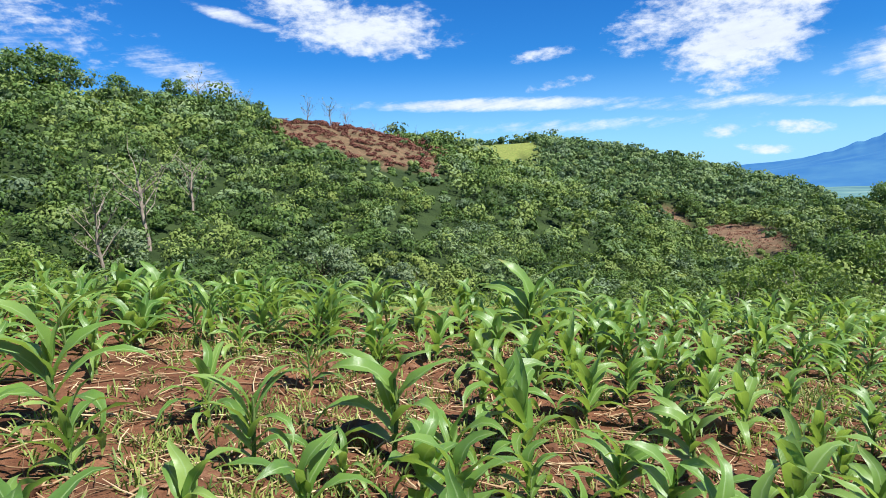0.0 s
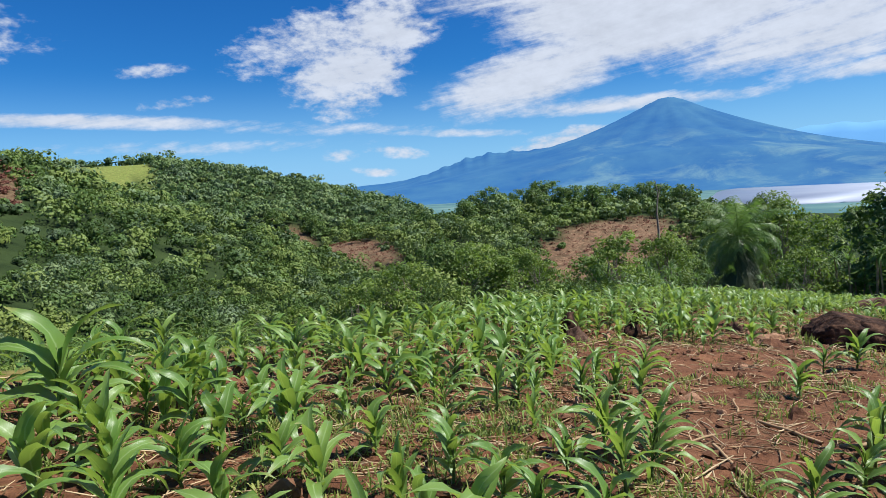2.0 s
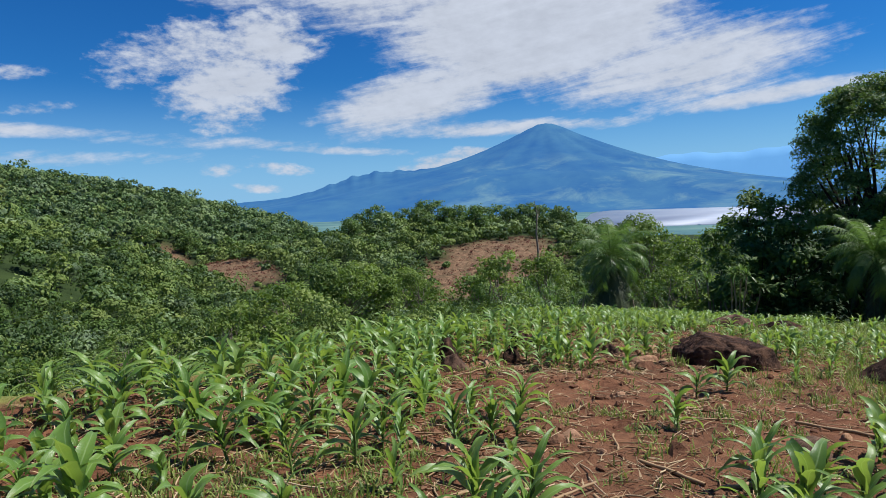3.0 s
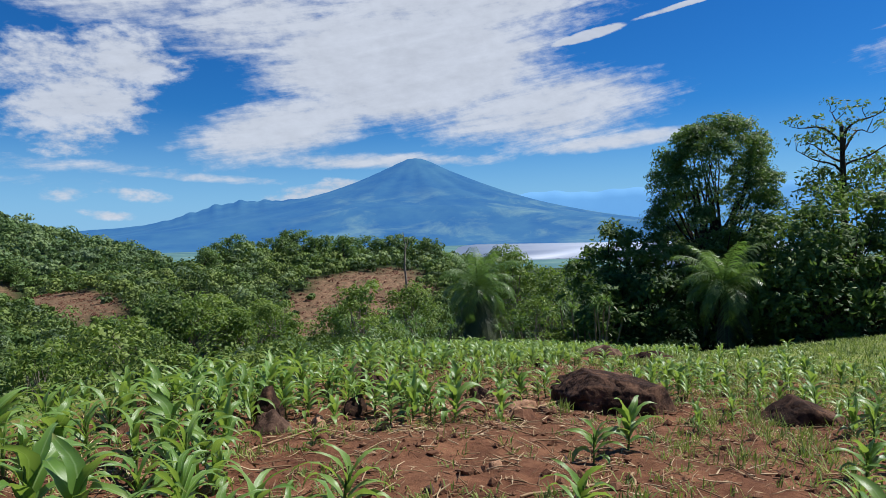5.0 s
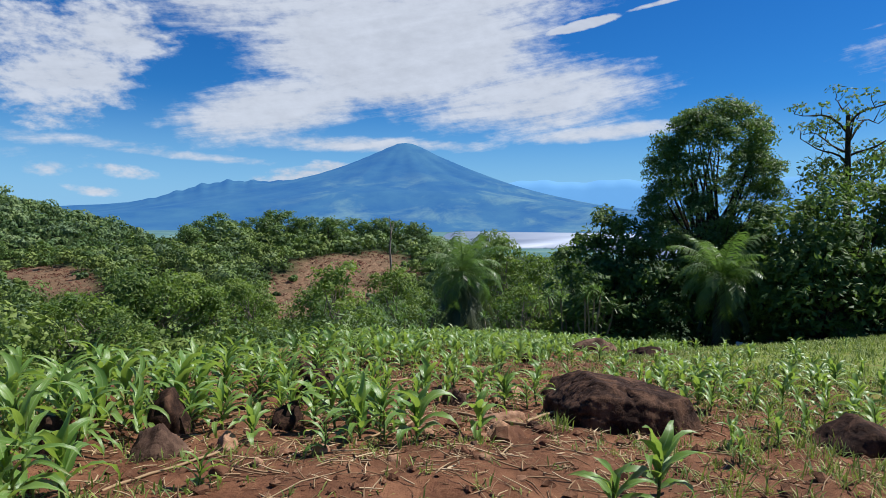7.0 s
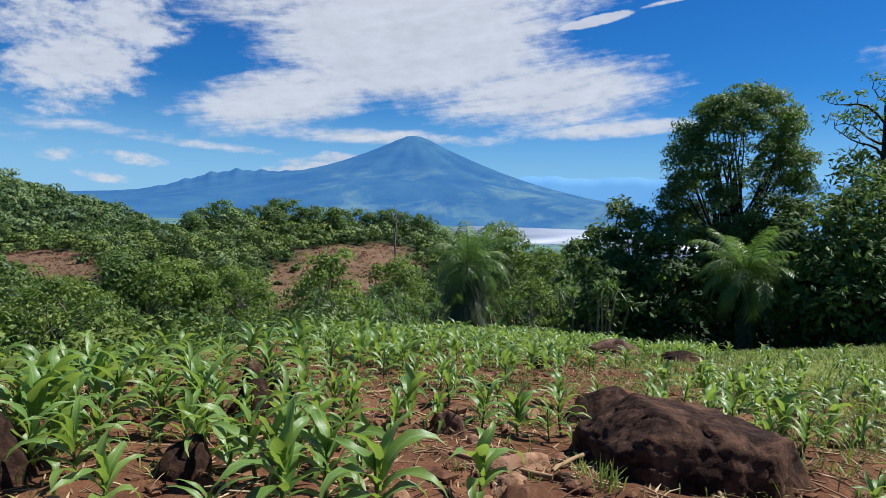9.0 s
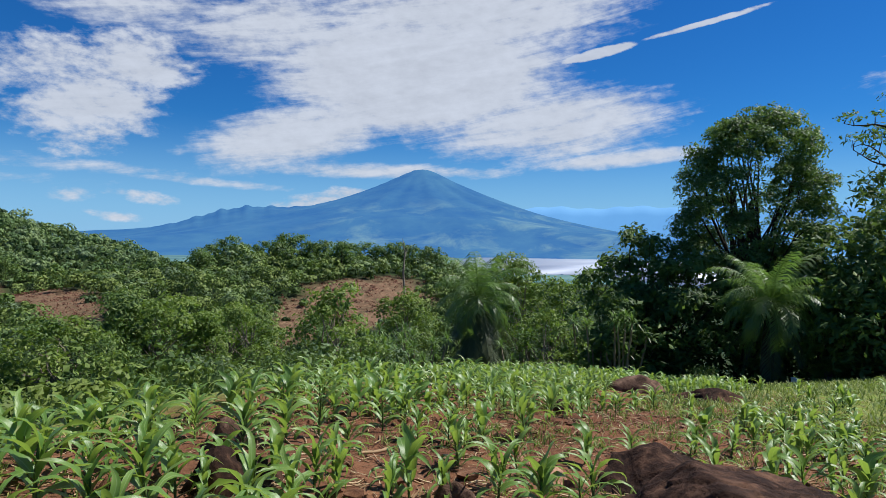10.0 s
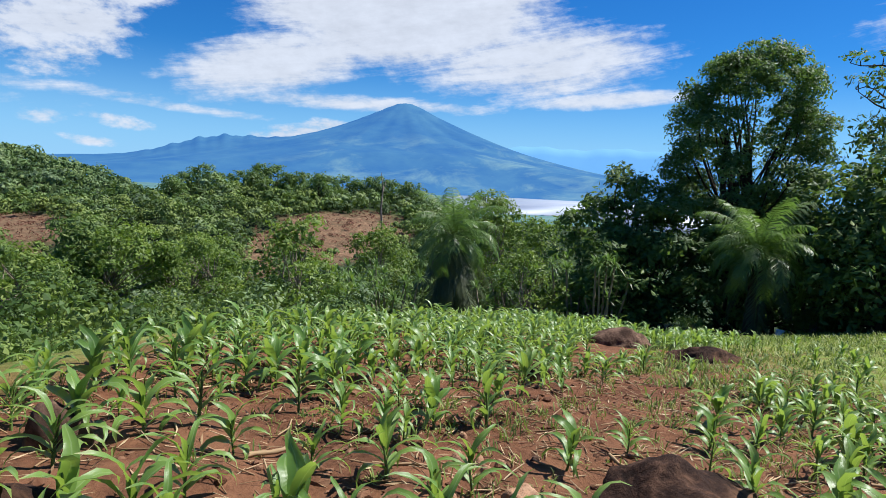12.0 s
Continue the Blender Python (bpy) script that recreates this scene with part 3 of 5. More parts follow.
# ---- stones ----
def rock_mesh(name, size, seed, material, cuts=7, level=4, faces=(), rugged=1.0):
    bm = bmesh.new()
    bmesh.ops.create_icosphere(bm, subdivisions=level, radius=1.0)
    g = random.Random(seed)
    planes = []
    for _ in range(cuts):
        n = Vector((g.uniform(-1, 1), g.uniform(-1, 1), g.uniform(-0.2, 1))).normalized()
        planes.append((n, g.uniform(0.55, 0.85)))
    if faces:
        planes = [(Vector(f[:3]).normalized(), f[3]) for f in faces]
    off = Vector((seed * 3.7, seed * 1.3, 0))
    for v in bm.verts:
        p = v.co.normalized()
        d = 1.45 if faces else 1.0
        for n, h in planes:
            c = p.dot(n)
            if c > 0:
                d = min(d, h / max(c, 1e-3))
        d *= 1 + rugged * (0.07 * noise.noise(p * 1.7 + off) + 0.05 * noise.noise(p * 4.5 + off)) + 0.02 * noise.noise(p * 11 + off) + 0.008 * noise.noise(p * 25 + off)
        # broken ledges and cracks
        ledge = noise.noise(p * 3.1 + off * 1.5) * 5
        d += 0.018 * rugged * (math.floor(ledge) + min(1.0, 6 * (ledge - math.floor(ledge))))
        crack = abs(noise.noise(p * 2.3 + off * 2))
        if crack < 0.035:
            d -= 0.075 * (1 - crack / 0.035)
        v.co = Vector((p.x * d * size[0] / 2, p.y * d * size[1] / 2, p.z * d * size[2]))
    for f in bm.faces:
        f.smooth = True
    me = bpy.data.meshes.new(name)
    bm.to_mesh(me)
    bm.free()
    me.materials.append(material)
    return me


def put_rock(name, label, x, y, size, turn, seed, material, sink=0.25, group="field stones", level=4, cuts=7, faces=(), rugged=1.0):
    ob = new(name, rock_mesh(name, size, seed, material, cuts, level, faces, rugged))
    ob.matrix_basis = pose(x, y, ground_z(x, y) + size[2] * (0.02 - sink), 0, 0, turn)
    return tagged(ob, label, "rock", group)


put_rock("boulder", "large dark brown basalt boulder half sunk in soil", 12.1, 5.92, (1.62, 1.25, 0.58), -50, 3, M_BASALT, 0.04, level=6, rugged=0.38,
         faces=((0.26, 0.02, 1, 0.84), (-1, -0.05, -0.08, 0.93), (-0.62, -0.75, 0.05, 1.04), (-0.05, -1, 0.22, 0.86), (0.62, -0.75, 0.3, 0.98), (1, 0.0, 0.3, 0.96),
                (0.1, 1, 0.35, 0.86), (-0.75, 0.05, 0.75, 1.04), (0.12, -0.62, 0.85, 0.98), (0.75, 0.2, 0.85, 0.93)))
put_rock("boulder", "dark basalt boulder behind the largest one", 13.45, 7.0, (1.45, 1.0, 0.42), -50, 8, M_BASALT, 0.1, level=5)
put_rock("rock", "angular dark stone among maize plants", 8.55, 9.2, (0.62, 0.5, 0.5), 30, 5, M_BASALT, 0.1)
put_rock("rock", "low brown stone beside an angular dark one", 7.9, 8.5, (0.6, 0.44, 0.33), 10, 6, M_BROWNROCK, 0.1)
put_rock("rock", "dark brown stone lying in weeds", 12.85, 3.62, (1.25, 0.8, 0.42), -50, 9, M_BASALT, 0.1, rugged=0.5)
put_rock("rock", "small dark stone between maize rows", 9.3, 8.5, (0.42, 0.36, 0.34), 0, 12, M_BASALT, 0.1)
put_rock("rock", "grey stone shaded by maize leaves", 7.35, 9.05, (0.4, 0.36, 0.34), 50, 14, M_BASALT, 0.1)
put_rock("boulder", "pale-topped brown boulder at the field edge", 24.2, 10.6, (1.8, 1.0, 0.46), -50, 15, M_BROWNROCK, 0.1)
put_rock("boulder", "low flat brown boulder at the field edge", 22.4, 8.45, (2.0, 0.9, 0.46), -60, 17, M_BASALT, 0.1)
put_rock("rock", "tan stone on reddish soil", 13.05, 7.85, (0.36, 0.28, 0.2), 20, 18, M_TANROCK, 0.1)
put_rock("rock", "flat tan stone on bare soil", 6.0, 4.9, (0.36, 0.24, 0.1), 20, 19, M_TANROCK, 0.1)
put_rock("rock", "low brown stone on bare soil", 7.3, 3.2, (0.5, 0.4, 0.16), 20, 20, M_BROWNROCK, 0.2)
put_rock("rock", "flat tan slab beside the large boulder", 11.05, 6.95, (0.62, 0.44, 0.14), -40, 24, M_TANROCK, 0.1)
put_rock("rock", "low tan stone near the large boulder", 10.6, 6.75, (0.4, 0.3, 0.14), 10, 25, M_TANROCK, 0.1)
put_rock("rock", "brown stone between young maize plants", 11.7, 8.0, (0.4, 0.32, 0.22), 60, 26, M_BROWNROCK, 0.1)
put_rock("rock", "dark brown stone under maize leaves", 10.75, 9.4, (0.75, 0.55, 0.4), -30, 27, M_BASALT, 0.1)
put_rock("rock", "small orange-brown stone near dark rocks", 8.35, 8.15, (0.24, 0.2, 0.16), 20, 21, M_TANROCK, 0.1)
put_rock("rock", "small dark stone near the field edge", 17.2, 9.6, (0.5, 0.4, 0.3), 20, 22, M_BASALT, 0.1)
put_rock("rock", "brown stone half hidden by young maize", 11.6, 10.5, (0.55, 0.45, 0.42), 20, 23, M_BROWNROCK, 0.1)


def scatter_stones():
    """A spill of small stones on the soil below the dark boulders."""
    g = random.Random(31)
    meshes = [(rock_mesh("stone", (0.17, 0.12, 0.08), 60 + k, (M_TANROCK, M_BROWNROCK, M_TANROCK, M_CLOD)[k], 6, 3), ("tan", "brown", "tan", "reddish")[k]) for k in range(4)]
    spots = [(13.4 + g.gauss(0, 0.55), 8.3 + g.gauss(0, 0.4)) for _ in range(16)]
    spots += [(8.2 + g.gauss(0, 0.5), 7.75 + g.gauss(0, 0.35)) for _ in range(8)] + [(9.9 + g.gauss(0, 0.4), 6.7 + g.gauss(0, 0.3)) for _ in range(8)]
    spots += [(10.9 + g.gauss(0, 0.6), 7.1 + g.gauss(0, 0.4)) for _ in range(18)] + [(g.uniform(3, 17), g.uniform(3, 9.5)) for _ in range(30)]
    for k, (x, y) in enumerate(spots):
        me, word = meshes[k % 4]
        ob = new("stone", me)
        sc = g.uniform(0.35, 1.1)
        ob.matrix_basis = pose(x, y, ground_z(x, y), 0, 0, g.uniform(0, 360)) @ Matrix.Scale(sc, 4)
        tagged(ob, "small " + word + " stone lying on tilled soil", "stone", "stones in the field")


scatter_stones()


def scatter_stalks():
    """Long dry maize stalks left from the last crop."""
    g = random.Random(32)
    for k in range(34):
        s = Soup(700 + k)
        ln, w = g.uniform(0.35, 0.95), g.uniform(0.008, 0.016)
        x, y, a = g.uniform(3.5, 16.5), g.uniform(3.2, 9.8), g.uniform(0, 6.28)
        t = np.linspace(-0.5, 0.5, 9)
        px, py = x + math.cos(a) * ln * t, y + math.sin(a) * ln * t + 0.03 * np.sin(t * 5)
        pz = max(ground_z(u, v) for u, v in zip(px, py)) * 0.5 + 0.5 * np.array([ground_z(u, v) for u, v in zip(px, py)]) + w
        s.tube(np.c_[px, py, pz], w * (1 + 0.25 * (np.arange(9) % 2)), 6)
        tagged(new("dry_stalk", s.mesh("dry_stalk", M_STRAW, True)), "pale dry maize stalk lying on the soil", "stalk", "dry stalks in the field")


scatter_stalks()


# ---- maize ----
def maize_leaf(g, length, width, rise, turn, base_z, droop):
    """One arching blade with a midrib fold: vertices, faces, uv."""
    n = 7
    t = np.linspace(0, 1, n + 1)
    ang = rise - droop * t ** 1.4
    step = length / n
    rad = np.concatenate(([0], np.cumsum(np.cos(ang[:-1]) * step)))
    zz = base_z + np.concatenate(([0], np.cumsum(np.sin(ang[:-1]) * step)))
    w = width * np.clip(np.minimum(0.45 + 3.0 * t, 1.0) * (1 - t ** 2.6), 0.02, 1) * 0.5
    sway = 0.05 * np.sin(t * 5 + g.random() * 6)
    tw = (g.random() - 0.5) * 1.6 * t
    ru, rv = np.array((np.cos(turn), np.sin(turn), 0)), np.array((-np.sin(turn), np.cos(turn), 0))
    mid = rad[:, None] * ru + (sway * t)[:, None] * rv + zz[:, None] * np.array((0, 0, 1))
    up = -np.sin(ang)[:, None] * ru + np.cos(ang)[:, None] * np.array((0, 0, 1))
    side = np.cos(tw)[:, None] * rv + np.sin(tw)[:, None] * up
    nor = np.cos(tw)[:, None] * up - np.sin(tw)[:, None] * rv
    wave = 0.25 * np.sin(t * 14 + g.random() * 6)[:, None] * w[:, None]
    left, right = mid + side * w[:, None] + nor * (0.35 * w[:, None] + wave), mid - side * w[:, None] + nor * (0.35 * w[:, None] - wave)
    v = np.stack((left, mid, right), 1).reshape(-1, 3)
    uv = np.stack((np.stack((np.zeros(n + 1), t), 1), np.stack((np.full(n + 1, 0.5), t), 1), np.stack((np.ones(n + 1), t), 1)), 1).reshape(-1, 2)
    i = np.arange(n)[:, None] * 3 + np.arange(2)[None]
    q = np.stack((i, i + 1, i + 4, i + 3), -1).reshape(-1, 4)
    return v, q, uv


def maize_design(seed, broad=1.0):
    """Leaves and stalk of a plant 0.65 m tall."""
    g = np.random.default_rng(seed)
    leaves, n = [], int(g.integers(8, 12))
    plane = g.random() * math.pi
    for k in range(n):
        f = k / (n - 1)
        leaves.append(maize_leaf(g, (0.24 + 0.27 * math.sin(math.pi * (0.2 + 0.62 * f))) * (0.85 + 0.3 * g.random()), (0.05 + 0.026 * g.random()) * broad,
                                 0.62 + 0.72 * f + 0.15 * g.random(), plane + math.pi * k + (g.random() - 0.5) * 1.5,
                                 0.07 + 0.25 * f, (2.9 - 1.2 * f) * (0.75 + 0.45 * g.random())))
    s = Soup(seed)
    z = np.linspace(-0.05, 0.42, 6)
    s.tube(np.c_[0.012 * np.sin(z * 9), 0.012 * np.cos(z * 7) - 0.012, z], np.linspace(0.015, 0.007, 6), 6)
    return leaves, (np.concatenate(s.v), np.concatenate(s.q))


DESIGNS = [maize_design(40 + k, 1.0 if k < 6 else 1.65) for k in range(10)]

# soil left open between the rows: centre and half sizes
OPEN = ((15.6, 8.1, 1.7, 0.8), (10.7, 5.1, 0.8, 0.6), (7.1, 6.5, 1.1, 1.0), (7.9, 8.4, 0.7, 0.5), (10.9, 7.4, 0.7, 0.4), (7.4, 4.3, 2.0, 1.5), (9.3, 6.2, 1.3, 0.8), (-1.6, 4.6, 1.5, 0.9), (12.0, 5.9, 1.15, 1.0), (21.0, 9.7, 2.4, 0.7), (10.4, 5.9, 1.0, 0.6), (11.1, 7.1, 0.75, 0.4), (13.4, 7.2, 0.9, 0.6), (17.5, 8.0, 2.2, 0.9),
        (12.7, 3.85, 0.6, 0.5), (10.7, 3.5, 1.7, 0.8), (9.3, 3.4, 1.2, 0.6), (7.8, 8.3, 0.6, 0.35), (10.2, 4.2, 1.2, 0.7), (22.2, 8.9, 1.6, 0.8), (23.3, 10.4, 1.3, 0.8), (14.5, 8.4, 1.2, 0.5))


def is_open(x, y):
    return any(((x - a) / c) ** 2 + ((y - b) / d) ** 2 < 1 for a, b, c, d in OPEN)


# single plants that stand clear of the rows: x, y, size
UPPER = ((-2.87, 3.76, 1.23), (-2.04, 4.09, 0.92), (-1.55, 3.46, 0.98), (-1.54, 5.07, 0.87), (-0.76, 3.82, 1.21), (-1, 3.32, 0.6), (-0.37, 3.56, 0.77), (0.13, 3.95, 1.05), (-0.07, 5.54, 0.77), (0.56, 6.97, 1.5), (0.68, 4.67, 0.9), (1.47, 5.53, 0.82), (1.13, 3.69, 0.8), (2.64, 5.95, 0.52), (2.45, 4.99, 0.7), (-2.35, 5.77, 0.59), (0.61, 3.94, 0.42), (-0.69, 6.89, 0.82), (6.43, 9.14, 1.06), (6.95, 8.49, 1.31), (7.57, 7.43, 0.46), (8.66, 8.2, 0.69), (8.88, 4.98, 0.7), (11.33, 4.59, 0.7), (10.24, 6.77, 0.98), (8.7, 7.34, 0.64), (11.3, 10.02, 0.92))
LOWER = ((12.27, 9.63, 0.72), (12.4, 9.02, 0.75), (12.72, 8.66, 1.03), (13.33, 10.12, 1), (13.14, 10.96, 0.67), (14, 9.16, 1), (14.38, 8.85, 1.21), (14.63, 7.66, 0.69), (15.3, 7.15, 0.86), (16.21, 6.67, 0.78), (17.45, 8.84, 0.81), (18.71, 8.01, 0.87), (14.86, 10.26, 0.68), (12.85, 11.17, 0.75), (15.63, 9.12, 1.13), (12.17, 10.87, 0.57), (3.42, 5.54, 0.84), (3.78, 4.76, 0.63), (4.35, 4.61, 0.66), (7.11, 4.37, 0.75), (3, 6.69, 0.57), (2.6, 7.02, 0.76), (4.9, 6.15, 0.65), (4.93, 4.7, 0.45), (4.64, 7.72, 1), (1.62, 8.87, 0.76), (5.35, 7.54, 0.78), (2.4, 8.21, 0.48), (4.04, 8.22, 0.87))


def on_path(x, y):
    """Within a step of the trodden line through the field."""
    line = ((-0.5, -0.6), (1.2, 1.4), (3.8, 3.1), (9.7, 6.3))
    for (ax, ay), (bx, by) in zip(line[:-1], line[1:]):
        t = min(max(((x - ax) * (bx - ax) + (y - ay) * (by - ay)) / ((bx - ax) ** 2 + (by - ay) ** 2), 0), 1)
        if math.hypot(x - ax - t * (bx - ax), y - ay - t * (by - ay)) < 0.45:
            return True
    return False


def sow():
    """Uneven rows running along the slope: x, y, scale, turn of each plant."""
    g = random.Random(77)
    out = [(x, y, s * (1.1 if x < 3 else 0.98 if x < 10 else 0.86), g.uniform(0, 6.28)) for x, y, s in UPPER + LOWER]
    alone = [p[:2] for p in out]
    row = -7.0
    while row < 33:
        y = -2.5
        while y < 16:
            y += g.uniform(0.2, 0.36) if y > 5.2 else g.uniform(0.26, 0.46)
            x = row + g.gauss(0, 0.10) + 0.18 * math.sin(y * 0.9) - 0.28 * y + 3
            e = float(north_edge(min(max(x, -15), 30))) - y
            if e < 0.1 or x < -6 or x > 29 or y < -2 + 0.12 * x:
                continue
            if (x - 0.55 * y > 15.0 and y < 8.5 and g.random() < (0.35 if x < 20 else 0.95)) or is_open(x, y) or on_path(x, y) or g.random() < (0.38 if x > 12.3 and y < 8.8 else 0.15 if 10 < x < 14 and y < 10.2 else 0.04):
                continue
            if min((x - a) ** 2 + (y - b) ** 2 for a, b in alone) < 0.26:
                continue
            big = 1.12 if e < 3.2 else 1.0
            out.append((x, y, g.uniform(0.66, 1.02) * big * (0.88 if x > 10 else 1.0), g.uniform(0, 6.28)))
        row += 0.6
    return out


def grow_maize():
    plants = sow()
    plants.sort(key=lambda p: min(math.hypot(p[0] - 2.2, p[1] - 5.0), math.hypot(p[0] - 8.3, p[1] - 7.2), math.hypot(p[0] - 13.2, p[1] - 8.2)))
    near, rest = plants[:290], plants[290:]
    models = []
    for leaves, (sv, sq) in DESIGNS:
        top = thing("maize_plant", "young green maize plant with arching leaves in soil", "maize plant", "maize field")
        part("stalk", mesh_of("stalk", sv, sq, M_STALK), top)
        for v, q, uv in leaves:
            part("leaf", mesh_of("leaf", v, q, M_MAIZE, uv=uv), top)
        models.append(top)
    used = set()
    for k, (x, y, s, a) in enumerate(near):
        d = (6 + k % 4) if x < 2.8 else k % len(models)
        m = pose(x, y, ground_z(x, y) - 0.01, random.uniform(-7, 7), random.uniform(-7, 7), math.degrees(a))
        if d in used:
            ob = copy_thing(models[d], m)
        else:
            ob = models[d]
            ob.matrix_basis = m
            used.add(d)
        ob.scale = (s, s, s)
    V, Q, U, SV, SQ, c, sc = [], [], [], [], [], 0, 0
    for k, (x, y, s, a) in enumerate(rest):
        leaves, (sv, sq) = DESIGNS[k % len(DESIGNS)]
        rot = np.array(((math.cos(a), -math.sin(a), 0), (math.sin(a), math.cos(a), 0), (0, 0, 1))) * s
        at = np.array((x, y, ground_z(x, y) - 0.01))
        for v, q, uv in leaves:
            V.append(v @ rot.T + at)
            Q.append(q + c)
            U.append(uv)
            c += len(v)
        SV.append(sv @ rot.T + at)
        SQ.append(sq + sc)
        sc += len(sv)
    top = thing("maize_rows", "rows of young green maize further across the field", "maize plants", kind="stuff")
    part("leaves", mesh_of("leaves", np.concatenate(V), np.concatenate(Q), M_MAIZE, uv=np.concatenate(U)), top)
    part("stalks", mesh_of("stalks", np.concatenate(SV), np.concatenate(SQ), M_STALK), top)


grow_maize()


# ---- trees and shrubs ----
def wander(g, a, b, n, sway):
    t = np.linspace(0, 1, n)[:, None]
    p = np.asarray(a) + (np.asarray(b) - np.asarray(a)) * t
    return p + np.sin(t * math.pi) * g.normal(size=(n, 3)) * sway


def woody(seed, tall, spread, puffs, per, leaf, trunk_r, leaf_mat, bark, low=0.35, flat=0.75, puff_r=None, stems=1, aspect=0.5, profile=None, shell=0.15):
    """Meshes of a trunk with limbs and a crown of leaf clumps at the limbs' ends."""
    g = np.random.default_rng(seed)
    wood, crown = Soup(seed), Soup(seed + 1)
    pr = puff_r or spread * 0.3
    roots = [np.array((g.normal() * 0.12 * spread * (stems > 1), g.normal() * 0.12 * spread * (stems > 1), 0)) for _ in range(stems)]
    forks = []
    for rt in roots:
        top = rt * 1.6 + np.array((g.normal() * 0.06 * tall, g.normal() * 0.06 * tall, tall * (0.62 + 0.1 * g.random())))
        p = wander(g, rt - np.array((0, 0, 0.4)), top, 8, 0.025 * tall)
        wood.tube(p, np.linspace(trunk_r, trunk_r * 0.4, 8) / math.sqrt(stems), 8)
        forks.append(p)
    for k in range(puffs):
        u, h = g.random() * 6.283, low + (1 - low) * ((k + g.random()) / puffs)
        f = (h - low) / (1 - low)
        wide = profile(f) if profile else math.sqrt(max(0.05, 1 - (2 * f - 0.85) ** 2 / 1.4))
        rr = spread * wide * math.sqrt(g.random() * (1 - shell) + shell)
        c = np.array((rr * math.cos(u), rr * math.sin(u), tall * h - pr * 0.4))
        p = forks[int(g.integers(stems))]
        s = p[int(np.clip(len(p) * (h * 0.62), 1, len(p) - 1))]
        limb = wander(g, s, c, 5, 0.04 * spread)
        if puffs < 100 or k % 5 == 0:
            wood.tube(limb, np.linspace(trunk_r * 0.3, trunk_r * 0.05, 5), 5)
        r = pr * (0.7 + 0.6 * g.random())
        crown.tone = 0.15 + 0.7 * g.random()
        crown.puff(c, r, per, leaf, leaf * aspect, flat)
    return wood.mesh("trunk", bark, True), crown.mesh("crown", leaf_mat)


def plant_tree(name, label, category, x, y, z, turn, meshes, group="", scale=1.0):
    top = thing(name, label, category, group)
    part("trunk", meshes[0], top)
    part("crown", meshes[1], top)
    top.matrix_basis = pose(x, y, z, 0, 0, turn)
    top.scale = (scale, scale, scale)
    return top


def stand(a, r, z=None):
    p = from_eye(a, r)
    return p[0], p[1], (ground_z(p[0], p[1]) if z is None else z)


def frond(s, g, length, rise, turn, droop, leaflets, wid, origin, hang=0.35, spread=0.25):
    """A feather leaf: rachis tube and two ranks of leaflets."""
    n = 14
    t = np.linspace(0, 1, n)
    ang = rise - droop * t ** 1.3
    st = length / (n - 1)
    rad = np.concatenate(([0], np.cumsum(np.cos(ang[:-1]) * st)))
    zz = np.concatenate(([0], np.cumsum(np.sin(ang[:-1]) * st)))
    ru, rv, rz = np.array((math.cos(turn), math.sin(turn), 0)), np.array((-math.sin(turn), math.cos(turn), 0)), np.array((0, 0, 1.0))
    p = np.asarray(origin) + rad[:, None] * ru + zz[:, None] * rz
    s.tube(p, np.linspace(0.035, 0.008, n), 4)
    u = np.linspace(0.12, 1, leaflets)
    at = np.stack([np.interp(u, t, p[:, k]) for k in range(3)], 1)
    an = np.interp(u, t, ang)
    fw = np.cos(an)[:, None] * ru + np.sin(an)[:, None] * rz
    ll = length * spread * (0.45 + 0.75 * np.sin(np.pi * (0.12 + 0.8 * u)))[:, None] * (0.8 + 0.4 * g.random((leaflets, 1)))
    for sgn in (1, -1):
        d = unit(sgn * rv + fw * 0.75 + (g.random((leaflets, 1)) * 0.5 - hang) * rz)
        e = unit(d - np.array((0, 0, 1.0)) * (0.5 + hang))
        wv = fw * wid * 0.5
        mid, tip = at + d * ll * 0.55, at + d * ll * 0.55 + e * ll * 0.45
        v = np.stack((at - wv * 0.6, at + wv * 0.6, mid + wv, mid - wv, tip + wv * 0.1, tip - wv * 0.1), 1).reshape(-1, 3)
        b = np.arange(leaflets)[:, None] * 6
        s.add(v, np.concatenate((b + np.array((0, 1, 2, 3)), b + np.array((3, 2, 4, 5)))))


